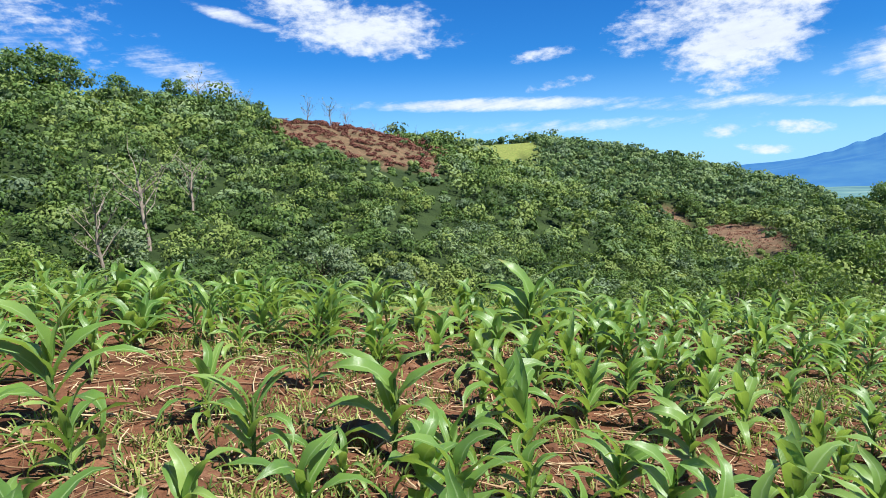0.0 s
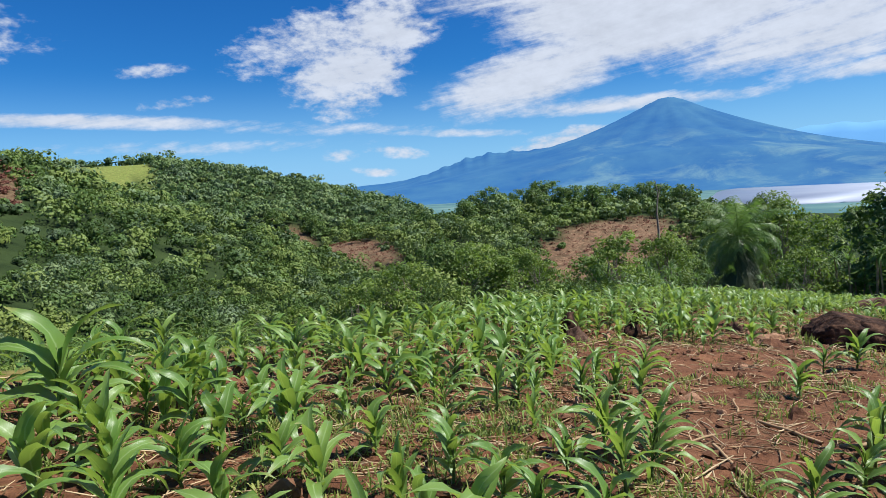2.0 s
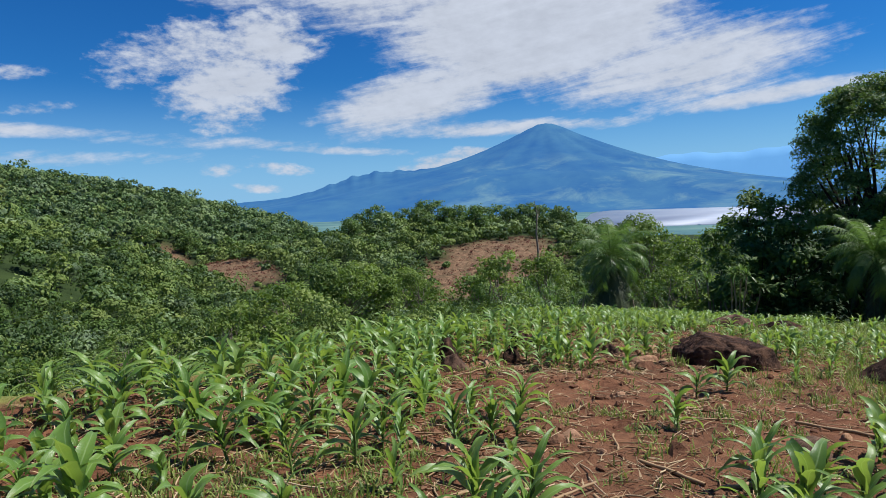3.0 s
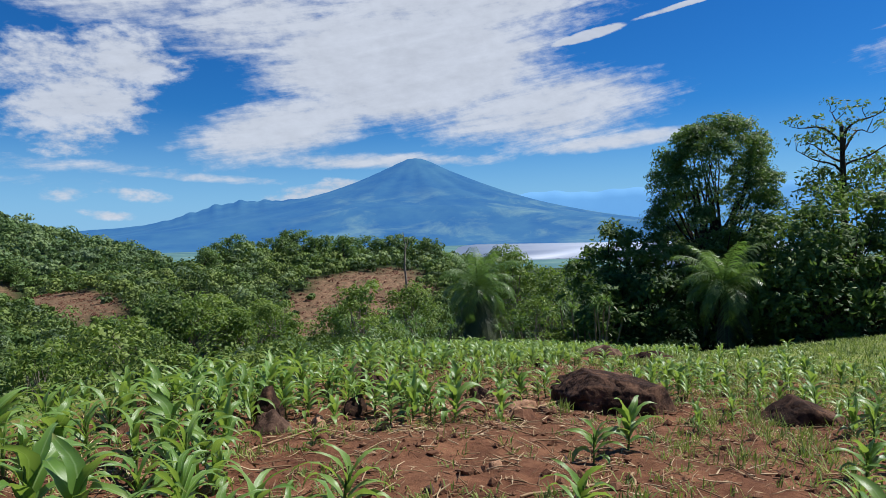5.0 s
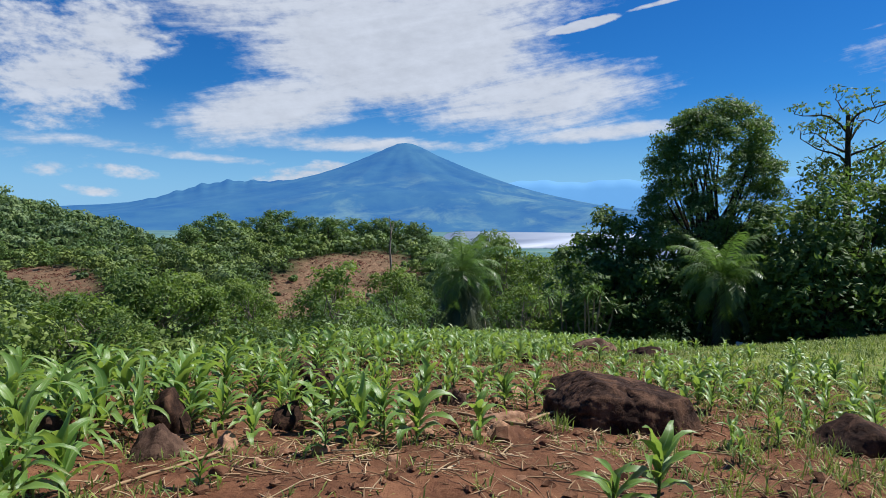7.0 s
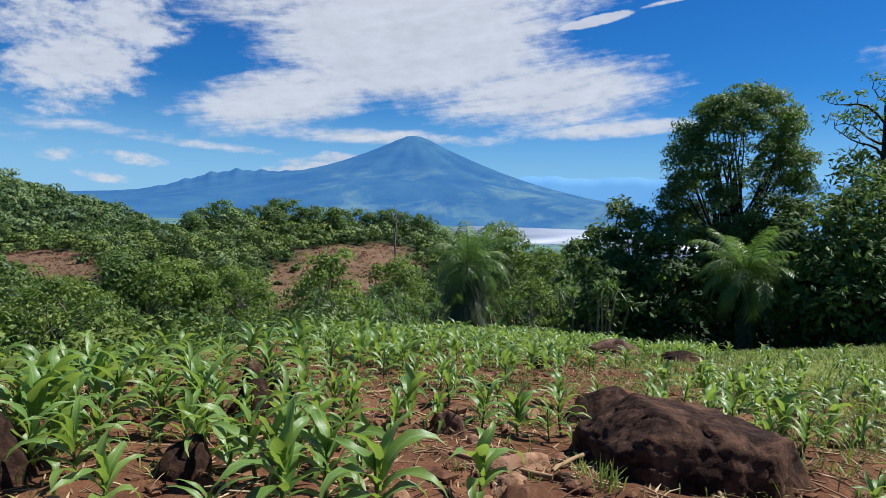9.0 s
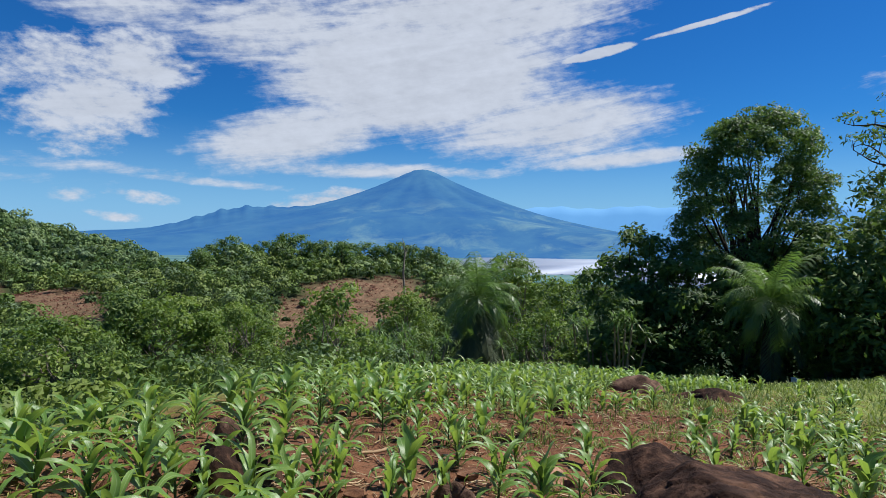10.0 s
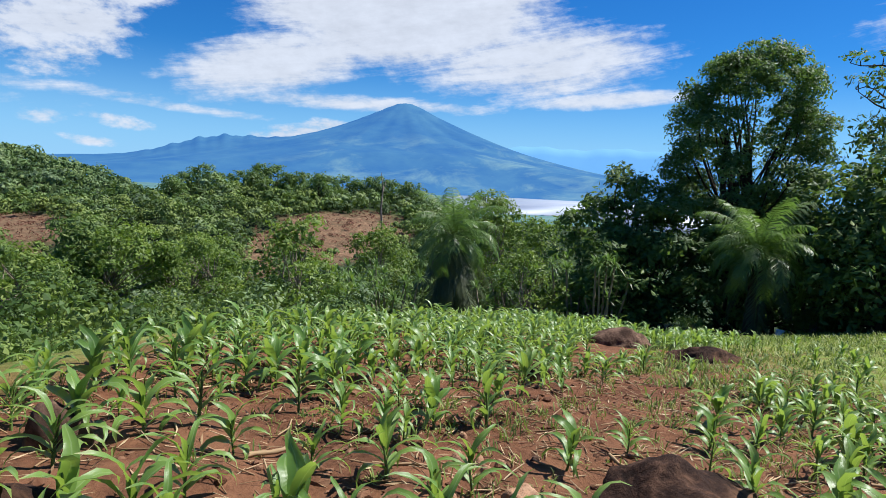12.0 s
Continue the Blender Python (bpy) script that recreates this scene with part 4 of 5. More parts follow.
def palm(name, label, x, y, z, trunk_h, trunk_r, fronds, length, seed, mat, skirt=0, skirt_mat=None, rise=(0.1, 1.45), droop=1.7):
    g = np.random.default_rng(seed)
    top = thing(name, label, "palm tree")
    s = Soup(seed)
    zz = np.linspace(-0.3, trunk_h, 14)
    s.tube(np.c_[0.1 * np.sin(zz * 0.5), 0.06 * np.cos(zz * 0.6), zz], trunk_r * (1.15 - 0.25 * zz / trunk_h + 0.05 * np.sin(zz * 9)), 10)
    part("trunk", s.mesh("trunk", M_BARK, True), top)
    for k in range(fronds):
        f = (k + 0.5) / fronds
        s = Soup(seed * 100 + k)
        frond(s, g, length * (0.85 + 0.3 * g.random()), rise[0] + (rise[1] - rise[0]) * f, k * 2.399 + g.random() * 0.3, droop * (1.25 - 0.8 * f) * (0.85 + 0.3 * g.random()), 42, 0.045, (0, 0, trunk_h + 0.25 * f), 0.55)
        part("frond", s.mesh("frond", mat), top)
    for k in range(skirt):
        s = Soup(seed * 100 + 50 + k)
        frond(s, g, length * (0.8 + 0.35 * g.random()), -0.35 - 0.75 * g.random(), k * 2.399 + 1, 0.8, 40, 0.045, (0, 0, trunk_h - 0.1 - (2.2 if trunk_h > 4 else 0.8) * g.random()), 0.8, 0.26)
        part("old_frond", s.mesh("old_frond", skirt_mat), top, "drooping grey-green old frond")
    top.matrix_basis = pose(x, y, z)
    return top


def spiky(seed, stems, tall, mat):
    """A clump of stems, each with a rosette of sword leaves at its top."""
    g = np.random.default_rng(seed)
    wood, crown = Soup(seed), Soup(seed + 1)
    for _ in range(stems):
        a, r = g.random() * 6.28, 0.9 * math.sqrt(g.random())
        foot = np.array((r * math.cos(a), r * math.sin(a), -0.2))
        head = foot * 1.7 + np.array((0, 0, tall * (0.45 + 0.55 * g.random())))
        wood.tube(wander(g, foot, head, 5, 0.04), np.linspace(0.06, 0.04, 5), 5)
        n = 42
        t, e = g.random(n) * 6.28, g.random(n) * 1.9 - 0.5
        d = np.stack((np.cos(t) * np.cos(e), np.sin(t) * np.cos(e), np.sin(e)), 1)
        side = unit(np.cross(d, np.array((0, 0, 1.0))))
        ln = (0.5 + 0.3 * g.random(n))[:, None]
        mid, tip = head + d * ln * 0.55, head + d * ln - np.array((0, 0, 1)) * ln * 0.25
        v = np.stack((head - side * 0.02, head + side * 0.02, mid + side * 0.035, mid - side * 0.035, tip + side * 0.004, tip - side * 0.004), 1).reshape(-1, 3)
        b = np.arange(n)[:, None] * 6
        crown.add(v, np.concatenate((b + np.array((0, 1, 2, 3)), b + np.array((3, 2, 4, 5)))))
    return wood.mesh("trunk", M_PALEBARK, True), crown.mesh("crown", mat)


def build_trees():
    # the tall round-headed tree and the dark mass around it
    x, y, z = stand(79.6, 42)
    plant_tree("tree", "tall round-crowned dark green tree at the field edge", "tree", x, y, z, 20,
               woody(11, 14.9, 4.1, 250, 200, 0.2, 0.36, M_TREELEAF, M_BARK, 0.42, 0.75, 0.78, 3, 0.5, lambda f: math.sqrt(max(0.05, 1 - ((f - 0.34) / 0.7) ** 2)), 0.32))
    specs = ((69.5, 41, 7.6, 2.4), (71.6, 40, 8.2, 2.4), (71.0, 37, 4.2, 2.4), (74.5, 38, 6.0, 2.8), (82.0, 41, 6.8, 3.0), (85.5, 38, 7.0, 3.2), (89.5, 37, 7.2, 3.4),
             (94, 40, 7.6, 3.4), (79.0, 40, 6.0, 2.6), (83.5, 39, 5.5, 2.8), (88.0, 35, 4.8, 2.6), (91.0, 38, 5.2, 3.0), (98, 42, 7.5, 3.5), (104, 43, 7, 3.5))
    for k, (a, r, h, w) in enumerate(specs):
        x, y, z = stand(a, r)
        plant_tree("tree", "dark broad-leaved tree in the shaded field border", "tree", x, y, z, k * 50,
                   woody(20 + k, h + 0.6, w, 46, 100, 0.34, 0.16, M_DARKLEAF, M_BARK, 0.08, 0.8, 0.95, 2, 0.5), "trees at the field border")
    # sparse tree with bare boughs
    g = np.random.default_rng(61)
    wood, crown = Soup(61), Soup(62)
    wood.tube(((0, 0, -0.5), (0.1, 0.1, 4), (0, 0.2, 8), (-0.2, 0.3, 11.5)), (0.24, 0.2, 0.16, 0.1), 8)
    for k in range(9):
        a, z0 = k * 2.4, 8.5 + 0.35 * k
        d = np.array((math.cos(a), math.sin(a)))
        ln = 1.6 + 1.6 * g.random()
        p = np.array([(d[0] * ln * t, 0.25 + d[1] * ln * t, z0 + 2.4 * t - 1.2 * t * t + 0.2 * math.sin(6 * t + k)) for t in np.linspace(0, 1, 7)])
        wood.tube(p, np.linspace(0.07, 0.015, 7), 5)
        for t in (3, 5, 6):
            q = p[t] + g.normal(size=3) * 0.25 + np.array((0, 0, 0.5))
            wood.tube((p[t], (p[t] + q) / 2 + g.normal(size=3) * 0.06, q), (0.025, 0.018, 0.008), 4)
            crown.tone = g.random()
            crown.puff(q, 0.5, 26, 0.24, 0.11, 0.7)
    for k in range(16):
        crown.tone = 0.1
        crown.puff((g.normal() * 1.3 + 0.4, g.normal() * 1.3, 8.2 + g.normal() * 0.8), 1.0, 120, 0.3, 0.12, 1.1, 0.0)
    x, y, z = stand(89.4, 44)
    plant_tree("tree", "tall sparse tree with bare curved boughs and hanging vines", "tree", x, y, z, 0, (wood.mesh("trunk", M_BARK, True), crown.mesh("crown", M_DARKLEAF)), scale=1.12)
    # palms
    palm("palm_tree", "palm with dense skirt of drooping grey-green fronds", 40.7, 26.0, ground_z(40.7, 26.0), 5.5, 0.26, 30, 3.3, 5, M_PALM, 70, M_OLDPALM, (-0.2, 1.5), 2.2)
    palm("palm_tree", "feathery bright palm on a short dark trunk", 39.5, 9.75, ground_z(39.5, 9.75), 3.6, 0.26, 34, 2.8, 6, M_PALM, 5, M_OLDPALM, (-0.3, 1.3), 2.0)
    # spiky clumps and leafy shrubs between the palms
    for k, (a, r, h) in enumerate(((62.5, 38, 2.6), (64.5, 37, 2.8), (66.5, 38, 3.0), (68.2, 36, 2.6), (51.0, 36, 1.9), (49.2, 37, 1.8), (53.8, 38, 2.0), (70.0, 35, 2.6))):
        x, y, z = stand(a, r)
        plant_tree("shrub", "clump of sword-leaved stems at the field border", "shrub", x, y, z, k * 77, spiky(80 + k, 11, h + 1.2, M_PALM), "spiky shrubs")
    kinds = [woody(100 + k, (3.6, 4.2, 3.0, 4.6, 3.4, 2.4)[k], (1.9, 2.1, 1.9, 2.0, 2.3, 1.9)[k], (30, 34, 30, 36, 34, 30)[k], 84, (0.24, 0.2, 0.26, 0.22, 0.2, 0.22)[k], 0.09,
                   (M_BUSH, M_BUSH, M_PALELEAF, M_BUSH, M_DARKLEAF, M_BUSH)[k], (M_BARK, M_PALEBARK)[k % 2], 0.06, 0.75, 0.62, 3, 0.5) for k in range(6)]
    words = ("leafy green shrub on the slope below the field", "tall green shrub with pale stems below the field", "pale silvery-leaved shrub below the field",
             "slender leafy young tree below the field", "dark green bush on the slope below the field", "low green bush at the edge of the field")
    g = random.Random(5)
    first = {}
    spots = []
    a = -46.0
    while a < 68:
        for r0 in (17, 23, 30, 38):
            aa = a + g.uniform(-2, 2)
            rr = r0 * g.uniform(0.9, 1.12) + max(0, (aa - 25) / 45) * (14 if r0 < 30 else 3)
            if aa > 35 and r0 == 17:
                continue
            spots.append((aa, rr))
        a += 8.5
    for aa, rr in spots:
        x, y, z = stand(aa, rr)
        e = y - float(north_edge(min(max(x, -15), 30)))
        if (e < 2.2 and x < 27) or (53.5 < aa < 63 and rr < 46):
            continue
        k = g.choice((0, 0, 1, 1, 2, 3, 4, 5, 5)) if rr > 22 else g.choice((0, 2, 5, 5, 5))
        sc = g.uniform(0.75, 1.05) if rr > 28 else g.uniform(0.42, 0.65)
        m = pose(x, y, z, 0, 0, g.uniform(0, 360))
        if k in first:
            ob = copy_thing(first[k], m)
        else:
            ob = first[k] = plant_tree("shrub", words[k], "shrub", x, y, z, 0, kinds[k], "shrubs below the field")
            ob.matrix_basis = m
        ob.scale = (sc, sc, sc)
    # trees that stand out on the near slope
    for k, (a, r, h, w, mt) in enumerate(((33.5, 46, 5.4, 3.0, M_BUSH), (37.5, 48, 5.2, 3.2, M_BUSH), (26.0, 44, 4.6, 3.0, M_BUSH), (45.0, 50, 5.2, 2.2, M_BUSH), (30.3, 47, 5.6, 1.6, M_DARKLEAF),
                                          (51.8, 56, 7.0, 2.6, M_BUSH), (62.5, 52, 9.5, 2.6, M_BUSH), (65.5, 50, 8.2, 3.0, M_BUSH), (60.8, 58, 10.5, 2.2, M_BUSH), (58.0, 60, 8.5, 3.0, M_BUSH))):
        x, y, z = stand(a, r)
        plant_tree("tree", "bushy green tree on the slope below the field", "tree", x, y, z, k * 40,
                   woody(140 + k, h, w, 44, 110, 0.3, 0.14, mt, M_PALEBARK, 0.1, 0.8, 0.9, 2, 0.5), "trees on the near slope")
    for k, (x, y, sc) in enumerate(((40.2, 7.4, 0.42), (41.2, 5.6, 0.5), (38.8, 4.4, 0.36), (36.5, 11.6, 0.35))):
        ob = copy_thing(first[5], pose(x, y, ground_z(x, y), 0, 0, k * 70))
        ob.scale = (sc, sc, sc)
    # dead trunk
    s = Soup(9)
    s.tube(((0, 0, -0.5), (0.15, 0, 3), (-0.1, 0.1, 6), (0.1, 0, 9.2), (-0.5, 0, 11.5)), (0.22, 0.19, 0.15, 0.1, 0.03), 7)
    s.tube(((0.1, 0, 8.5), (0.6, 0, 9.6), (0.8, 0, 10.6)), (0.07, 0.05, 0.02), 5)
    ob = new("dead_trunk", s.mesh("dead_trunk", M_PALEBARK, True))
    ob.matrix_basis = pose(86.4, 68.6, ground_z(86.4, 68.6))
    tagged(ob, "slender bare dead trunk rising from shrubs", "dead tree")


def bare_tree(seed, tall, leaves):
    """A leafless or nearly leafless tree with forking boughs."""
    g = np.random.default_rng(seed)
    wood, crown = Soup(seed), Soup(seed + 1)
    p = wander(g, (0, 0, -0.3), (g.normal() * 0.3, g.normal() * 0.3, tall * 0.7), 6, 0.08)
    wood.tube(p, np.linspace(0.022, 0.012, 6) * tall, 6)
    for k in range(11):
        a = k * 2.4 + g.random()
        s0 = p[2 + k % 4]
        e = s0 + np.array((math.cos(a), math.sin(a), 0.9 + 0.5 * g.random())) * tall * (0.2 + 0.12 * g.random())
        b = wander(g, s0, e, 5, 0.07)
        wood.tube(b, np.linspace(0.008, 0.002, 5) * tall, 5)
        for q in (b[2], b[3], b[4]):
            t = q + (g.normal(size=3) + np.array((0, 0, 0.8))) * 0.07 * tall
            wood.tube((q, (q + t) / 2, t), (0.003 * tall, 0.002 * tall, 0.001 * tall), 4)
            crown.tone = g.random()
            crown.puff(t, 0.05 * tall, leaves, 0.05 * tall, 0.02 * tall)
    return wood.mesh("trunk", M_PALEBARK, True), crown.mesh("crown", M_PALELEAF)


def build_bare_trees():
    for k, (a, r, h, n) in enumerate(((-11.6, 128, 5.0, 3), (-9.6, 134, 5.6, 4), (-8.3, 140, 5.0, 3), (-5.8, 152, 4.6, 3), (-20.5, 112, 6.0, 5), (-16.5, 122, 5.5, 4), (-2.2, 168, 5.0, 5),
                                      (-25.5, 44, 6.5, 4), (-22.0, 52, 5.5, 3), (-29.0, 38, 5.0, 3))):
        p = from_eye(a, r, 0, 0)
        plant_tree("bare_tree", "thin pale tree almost bare of leaves on the slope", "tree", p[0], p[1], float(height(p[0], p[1])), k * 60, bare_tree(500 + k, h, n), "bare trees on the slope")


def build_crest_trees():
    """Round-headed trees that stand out on the knoll and along the ridge."""
    g = random.Random(91)
    heads = [woody(600 + k, 6.0 + 0.6 * k, 2.9 + 0.3 * k, 26, 62, 0.5, 0.16, (M_TREELEAF, M_DARKLEAF, M_TREELEAF)[k], M_BARK, 0.25, 0.8, 1.25, 2, 0.6) for k in range(3)]
    spots = [(34.5 + k * 0.98 + g.uniform(-0.3, 0.3), g.uniform(140, 158), g.uniform(0.75, 1.05)) for k in range(21)]
    spots += [(-33.5, 97, 0.9), (-31.5, 99, 1.0), (-30.6, 98, 0.85), (-26.5, 104, 0.7), (-22.5, 110, 0.7), (28.0, 190, 0.9), (24.5, 180, 0.9), (20.5, 196, 0.9), (30.0, 170, 0.8), (17.0, 200, 0.9)]
    models = {}
    for k, (a, r, sc) in enumerate(spots):
        p = from_eye(a, r, *((0, 0) if a < 0 else (5, 4)))
        m = pose(p[0], p[1], float(height(p[0], p[1])), 0, 0, g.uniform(0, 360))
        if k % 3 in models:
            ob = copy_thing(models[k % 3], m)
        else:
            ob = models[k % 3] = plant_tree("tree", "round-headed dark green tree on the wooded crest", "tree", 0, 0, 0, 0, heads[k % 3], "trees on the crests")
            ob.matrix_basis = m
        ob.scale = (sc, sc, sc)


def bucket(x, y):
    """A small pail with a lid."""
    k = Mat("white_plastic")
    white = k.surface(k.mix(k.noise(9, 4), (0.78, 0.78, 0.75), (0.62, 0.6, 0.54)), 0.45, 0.4)
    top = thing("bucket", "small white plastic bucket with lid in the grass", "bucket")
    a, b = Soup(1), Soup(2)
    a.tube(((0, 0, -0.02), (0, 0, 0), (0, 0, 0.13), (0, 0, 0.26)), (0.10, 0.12, 0.14, 0.155), 16)
    b.tube(((0, 0, 0.25), (0, 0, 0.285), (0, 0, 0.292), (0, 0, 0.293)), (0.168, 0.168, 0.15, 0.001), 16)
    part("body", a.mesh("body", white, True), top)
    part("lid", b.mesh("lid", white, False), top)
    top.matrix_basis = pose(x, y, ground_z(x, y), 4, 3, 0)


build_trees()
build_bare_trees()
build_crest_trees()
bucket(37.6, 8.5)


def build_woods():
    """The continuous scrub and woods of the slopes."""
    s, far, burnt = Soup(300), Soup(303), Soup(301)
    g = np.random.default_rng(302)
    # from, to, head radius, leaves, leaf length, lobes
    bands = ((11, 27, 0.8, 120, 0.105, 3), (27, 45, 1.0, 130, 0.2, 4), (45, 75, 1.4, 160, 0.29, 5), (75, 125, 1.9, 150, 0.46, 5), (125, 205, 2.3, 84, 0.74, 4), (205, 325, 2.7, 50, 1.05, 4))
    for r0, r1, rad, per, leaf, lobes in bands:
        a0, a1 = (-54, 74) if r1 < 80 else (-46, 66)
        r = r0
        while r < r1:
            step = rad * (1.62 if r1 < 130 else 1.5)
            for a in np.arange(a0, a1, math.degrees(step / r)):
                aa, rr = a + g.uniform(-0.45, 0.45) * math.degrees(step / r), r + g.uniform(-0.5, 0.5) * step
                x, y = 5 + rr * math.sin(radians(aa)), 4 + rr * math.cos(radians(aa))
                edge = y - float(north_edge(min(max(x, -15), 30)))
                if (edge < 1.3 and x < 30) or (aa > 60 and rr > 60) or (52.5 < aa < 74 and rr < 43):
                    continue
                if rr > np.interp(aa, (-60, -34, -15, 1, 4, 30, 36, 60), (116, 116, 144, 330, 330, 300, 178, 182)):
                    continue
                bare = bare_slopes(x, y) > 0.3
                if bare:
                    for _ in range(3):
                        bx, by = x + g.normal() * 1.5, y + g.normal() * 1.5
                        burnt.puff((bx, by, float(height(bx, by)) + 0.1), 0.35 + 0.4 * g.random(), 14, 0.35, 0.12, 0.6)
                if meadow(x, y) > 0.4 or (bare and g.random() < 0.95):
                    continue
                u = unit(np.array((x - 5.0, y - 4.0)))
                fringe = any(f(x + u[0] * d, y + u[1] * d) > 0.4 for f in (bare_slopes, scorched, meadow) for d in (6, 13, 21))
                h = rad * (0.6 + 0.8 * g.random() ** 1.5) * (0.4 if bare else 0.42 if fringe else 1)
                z = float(height(x, y))
                if scorched(x, y) > 0.5:
                    for _ in range(3):
                        bx, by = x + g.normal() * h, y + g.normal() * h
                        burnt.puff((bx, by, float(height(bx, by)) + h * 0.25), h * 0.7, int(per * 0.5), leaf * 0.8, leaf * 0.35, 0.6)
                    if g.random() < 0.95:
                        continue
                tall = g.random() < 0.07 and not fringe
                if tall:
                    h *= 1.25
                lift = h * (0.7 if tall else 0.05 + 0.4 * g.random() * (not fringe))
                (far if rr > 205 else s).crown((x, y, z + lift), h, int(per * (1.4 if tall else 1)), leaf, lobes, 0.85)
            r += step * 0.86
    top = thing("hillside_woods", "dense green scrub and woods covering the hillsides", "woods", kind="stuff")
    part("foliage", s.mesh("foliage", M_WOODS), top)
    top = thing("far_hill_woods", "green woods covering the further hill, leaf colour paled as haze", "woods", kind="stuff")
    part("foliage", far.mesh("foliage", M_HAZEWOODS), top)
    top = thing("scorched_scrub", "reddish brown scorched scrub below the ridge", "scrub", kind="stuff")
    part("twigs", burnt.mesh("twigs", M_BURNT), top)


build_woods()


# ---- litter and weeds on the field ----
def build_litter():
    g = np.random.default_rng(400)
    s = Soup(401)
    for k in range(9800):
        # thickest where the last crop was cut, at the top of the field and among the stones
        x, y = ((g.uniform(-4, 20), g.uniform(-1, 13)), (g.uniform(-3.5, 6), g.uniform(1.5, 8)), (g.normal(11, 3.5), g.normal(7.0, 1.6)))[0 if k < 5500 else 1 if k < 8500 else 2]
        if y > north_edge(x) + 0.3:
            continue
        ln, a, w = g.gamma(2.0, 0.08) + 0.04, g.random() * 6.28, g.uniform(0.002, 0.008)
        d = np.array((math.cos(a), math.sin(a)))
        p = [np.array((x, y)) + d * ln * t + np.array((-d[1], d[0])) * 0.06 * ln * math.sin(3 * t) for t in (0, 0.5, 1)]
        lift = g.uniform(0.004, 0.03)
        s.tube([(q[0], q[1], ground_z(q[0], q[1]) + w + lift * k) for k, q in enumerate(p)], (w, w, w * 0.7), 4)
    n = 8000
    x, y = g.uniform(-4, 19, n), g.uniform(-1, 12.5, n)
    ok = y < north_edge(x)
    p = np.c_[x, y, height(x, y) + tilth(x, y) + 0.012][ok]
    s.leaves(p, unit(np.c_[g.normal(size=(len(p), 2)) * 0.35, np.ones(len(p))]), 0.15, 0.014, 0.1)
    tagged(new("straw_litter", s.mesh("straw_litter", M_STRAW, True)), "dry broken maize straw scattered over the soil", "straw", kind="stuff")
    s = Soup(402)
    n = 10500
    x, y = g.uniform(-3.5, 21, n), g.uniform(1, 12, n)
    x[8000:], y[8000:] = g.uniform(-3, 4.5, n - 8000), g.uniform(2, 7, n - 8000)
    for i in range(n):
        if y[i] > north_edge(x[i]) + 1.5:
            continue
        patch = math.sin(x[i] * 1.1 + 2 * math.sin(y[i] * 0.8)) * math.sin(y[i] * 1.3 + x[i] * 0.4)
        lush = (x[i] - 0.55 * y[i] > 13.5 and y[i] < 9 and x[i] > 18.5) or (x[i] - 0.8 * y[i] > 6.3 and x[i] > 8.5 and y[i] < 5.4)
        if patch < (0.25 if x[i] > 10 else 0.0) and not lush and g.random() < 0.75:
            continue
        m = int(g.integers(5, 12))
        s.tone = g.random()
        z = ground_z(x[i], y[i])
        foot = np.array((x[i], y[i], z - 0.01)) + np.c_[g.normal(size=(m, 2)) * 0.035, np.zeros(m)]
        t, e, ln = g.random(m) * 6.28, g.uniform(0.35, 1.4, m), g.uniform(0.05, 0.15, m) * (1.5 if lush else 1)
        d = np.stack((np.cos(t) * np.cos(e), np.sin(t) * np.cos(e), np.sin(e)), 1) * ln[:, None]
        sd = np.stack((-np.sin(t), np.cos(t), np.zeros(m)), 1) * 0.006
        v = np.stack((foot - sd * 0.6, foot + sd * 0.6, foot + d * 0.6 + sd, foot + d * 0.6 - sd, foot + d - (0, 0, 0.02) + sd * 0.1, foot + d - (0, 0, 0.02) - sd * 0.1), 1).reshape(-1, 3)
        b = np.arange(m)[:, None] * 6
        s.add(v, np.concatenate((b + np.array((0, 1, 2, 3)), b + np.array((3, 2, 4, 5)))))
    # the tuft of long grass against the large boulder
    m = 46
    foot = np.array((11.0, 6.28, ground_z(11.0, 6.28) - 0.02)) + np.c_[g.normal(size=(m, 2)) * 0.06, np.zeros(m)]
    t, e, ln = g.random(m) * 6.28, g.uniform(0.7, 1.5, m), g.uniform(0.14, 0.3, m)
    d = np.stack((np.cos(t) * np.cos(e), np.sin(t) * np.cos(e), np.sin(e)), 1) * ln[:, None]
    sd = np.stack((-np.sin(t), np.cos(t), np.zeros(m)), 1) * 0.006
    v = np.stack((foot - sd * 0.6, foot + sd * 0.6, foot + d * 0.6 + sd, foot + d * 0.6 - sd, foot + d - (0, 0, 0.03) + sd * 0.1, foot + d - (0, 0, 0.03) - sd * 0.1), 1).reshape(-1, 3)
    b = np.arange(m)[:, None] * 6
    s.add(v, np.concatenate((b + np.array((0, 1, 2, 3)), b + np.array((3, 2, 4, 5)))))
    n = 6000
    x, y = g.uniform(15, 38, n), g.uniform(-6, 12, n)
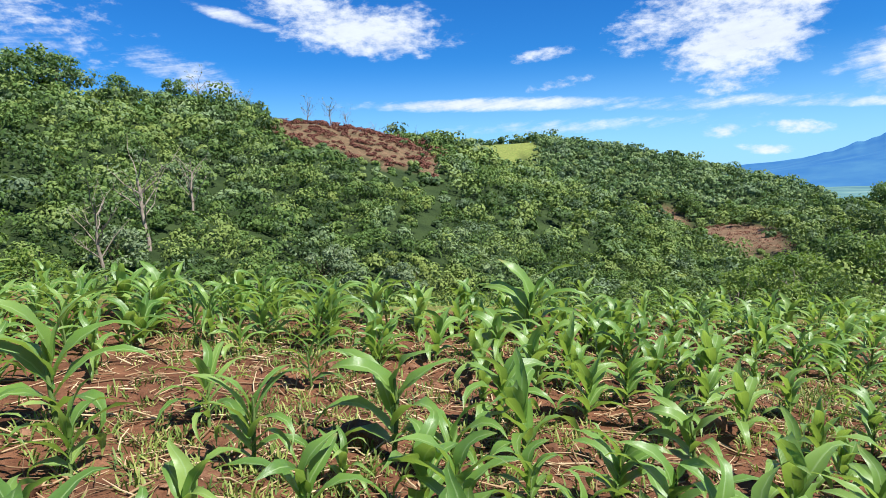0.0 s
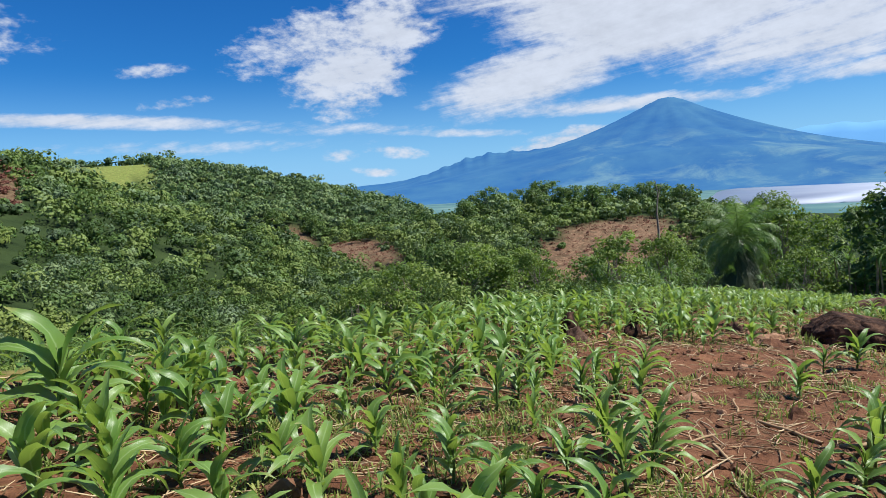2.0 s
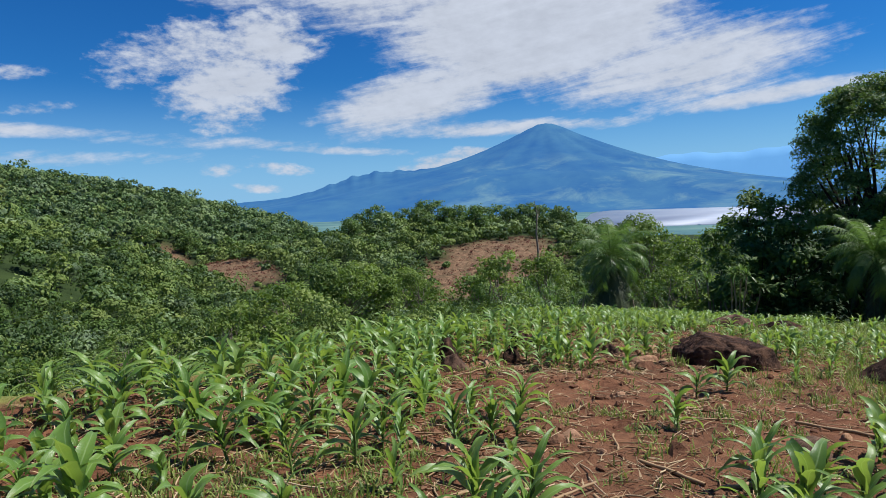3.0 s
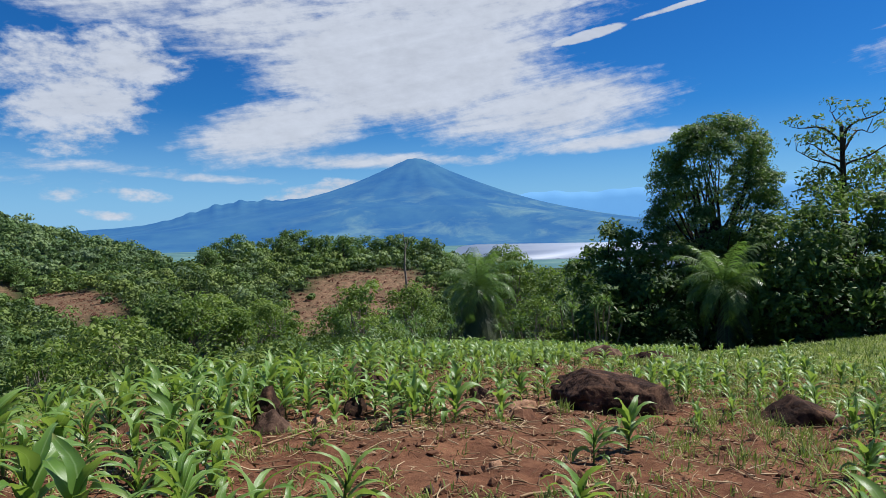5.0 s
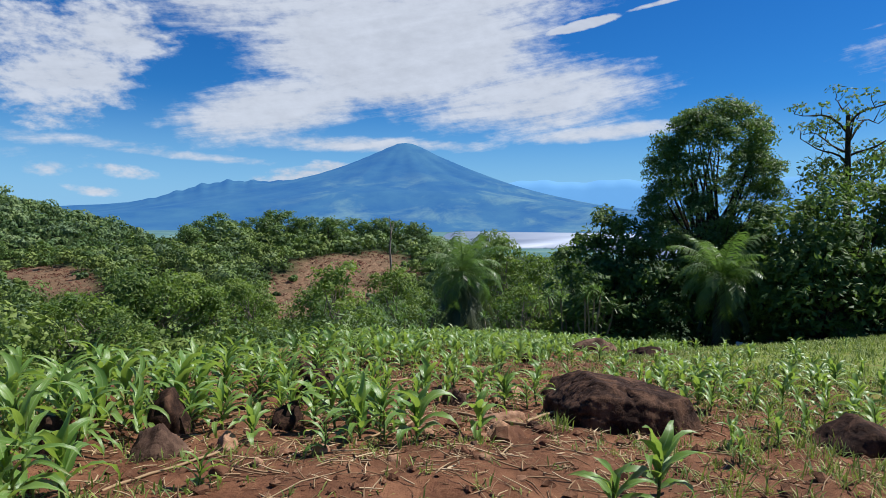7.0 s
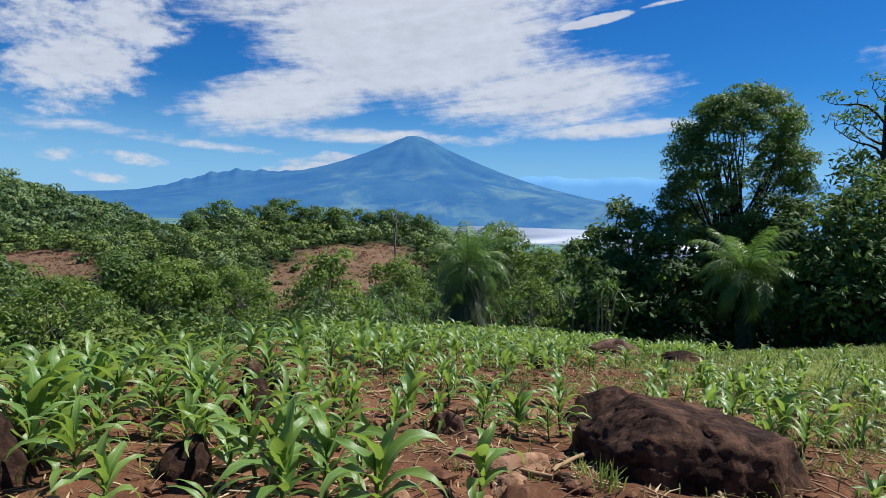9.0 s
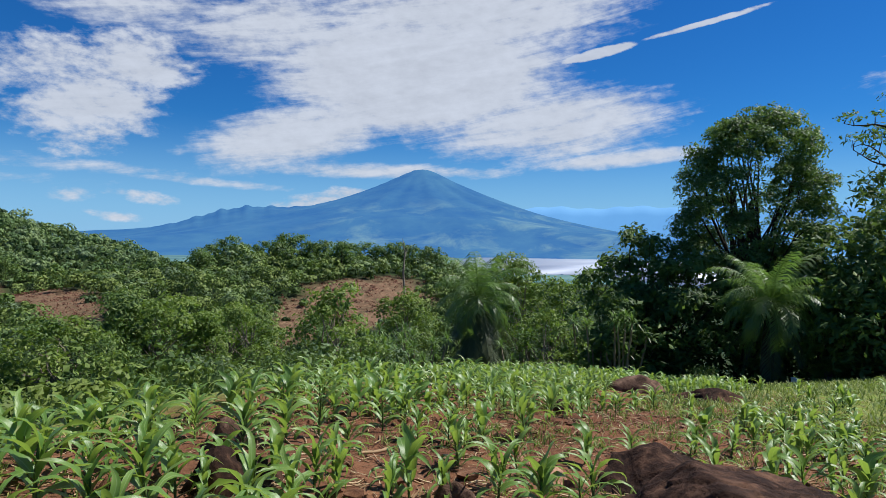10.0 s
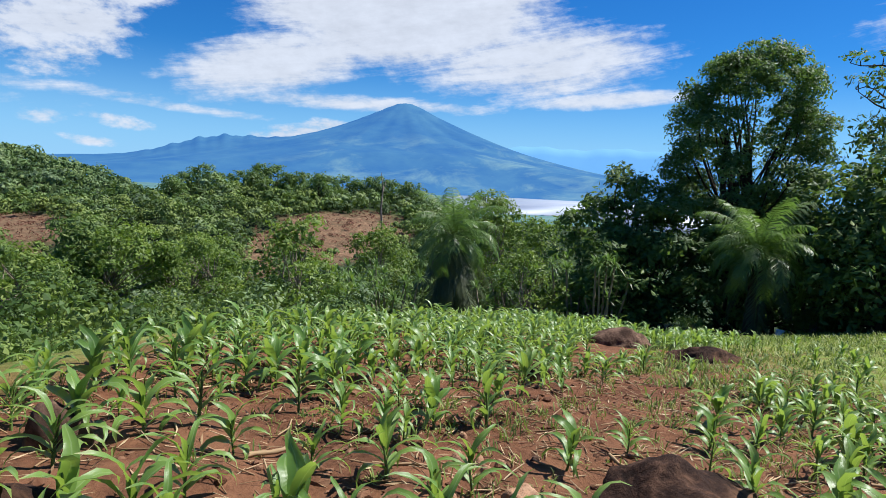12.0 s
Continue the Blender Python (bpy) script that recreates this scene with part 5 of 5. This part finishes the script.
    for i in range(n):
        if x[i] - 0.55 * y[i] < 14.5 + 1.5 * math.sin(y[i] * 0.7) + g.normal() * 0.8 or y[i] > 8.5 + 0.2 * (x[i] - 15):
            continue
        m, z = 7, float(height(x[i], y[i]))
        foot = np.array((x[i], y[i], z - 0.01)) + np.c_[g.normal(size=(m, 2)) * 0.09, np.zeros(m)]
        t, e, ln = g.random(m) * 6.28, g.uniform(0.3, 1.3, m), g.uniform(0.1, 0.26, m)
        s.tone = g.random()
        d = np.stack((np.cos(t) * np.cos(e), np.sin(t) * np.cos(e), np.sin(e)), 1) * ln[:, None]
        sd = np.stack((-np.sin(t), np.cos(t), np.zeros(m)), 1) * 0.013
        v = np.stack((foot - sd * 0.6, foot + sd * 0.6, foot + d * 0.6 + sd, foot + d * 0.6 - sd, foot + d - (0, 0, 0.03) + sd * 0.1, foot + d - (0, 0, 0.03) - sd * 0.1), 1).reshape(-1, 3)
        b = np.arange(m)[:, None] * 6
        s.add(v, np.concatenate((b + np.array((0, 1, 2, 3)), b + np.array((3, 2, 4, 5)))))
    tagged(new("weeds", s.mesh("weeds", M_GRASS)), "low green weeds and grass between the maize rows", "weeds", kind="stuff")
    # clods
    bm = bmesh.new()
    bmesh.ops.create_icosphere(bm, subdivisions=1, radius=1.0)
    bm.verts.ensure_lookup_table()
    base = np.array([v.co[:] for v in bm.verts])
    faces = np.array([[v.index for v in f.verts] for f in bm.faces])
    bm.free()
    V, T, c = [], [], 0
    for _ in range(5200):
        x, y = g.uniform(-3, 19), g.uniform(-1, 12)
        if y > north_edge(x) + 0.2:
            continue
        r = 0.008 + g.gamma(1.3, 0.013)
        v = base * (1 + 0.3 * g.normal(size=(len(base), 1))) * r * np.array((1.2, 1, 0.7)) * (0.8 + 0.4 * g.random(3))
        V.append(v + np.array((x, y, ground_z(x, y) + r * 0.2)))
        T.append(faces + c)
        c += len(base)
    tagged(new("soil_clods", mesh_of("soil_clods", np.concatenate(V), np.zeros((0, 4), int), M_CLOD, np.concatenate(T), False)), "reddish clods and pebbles strewn over the field", "clods", kind="stuff")


build_litter()
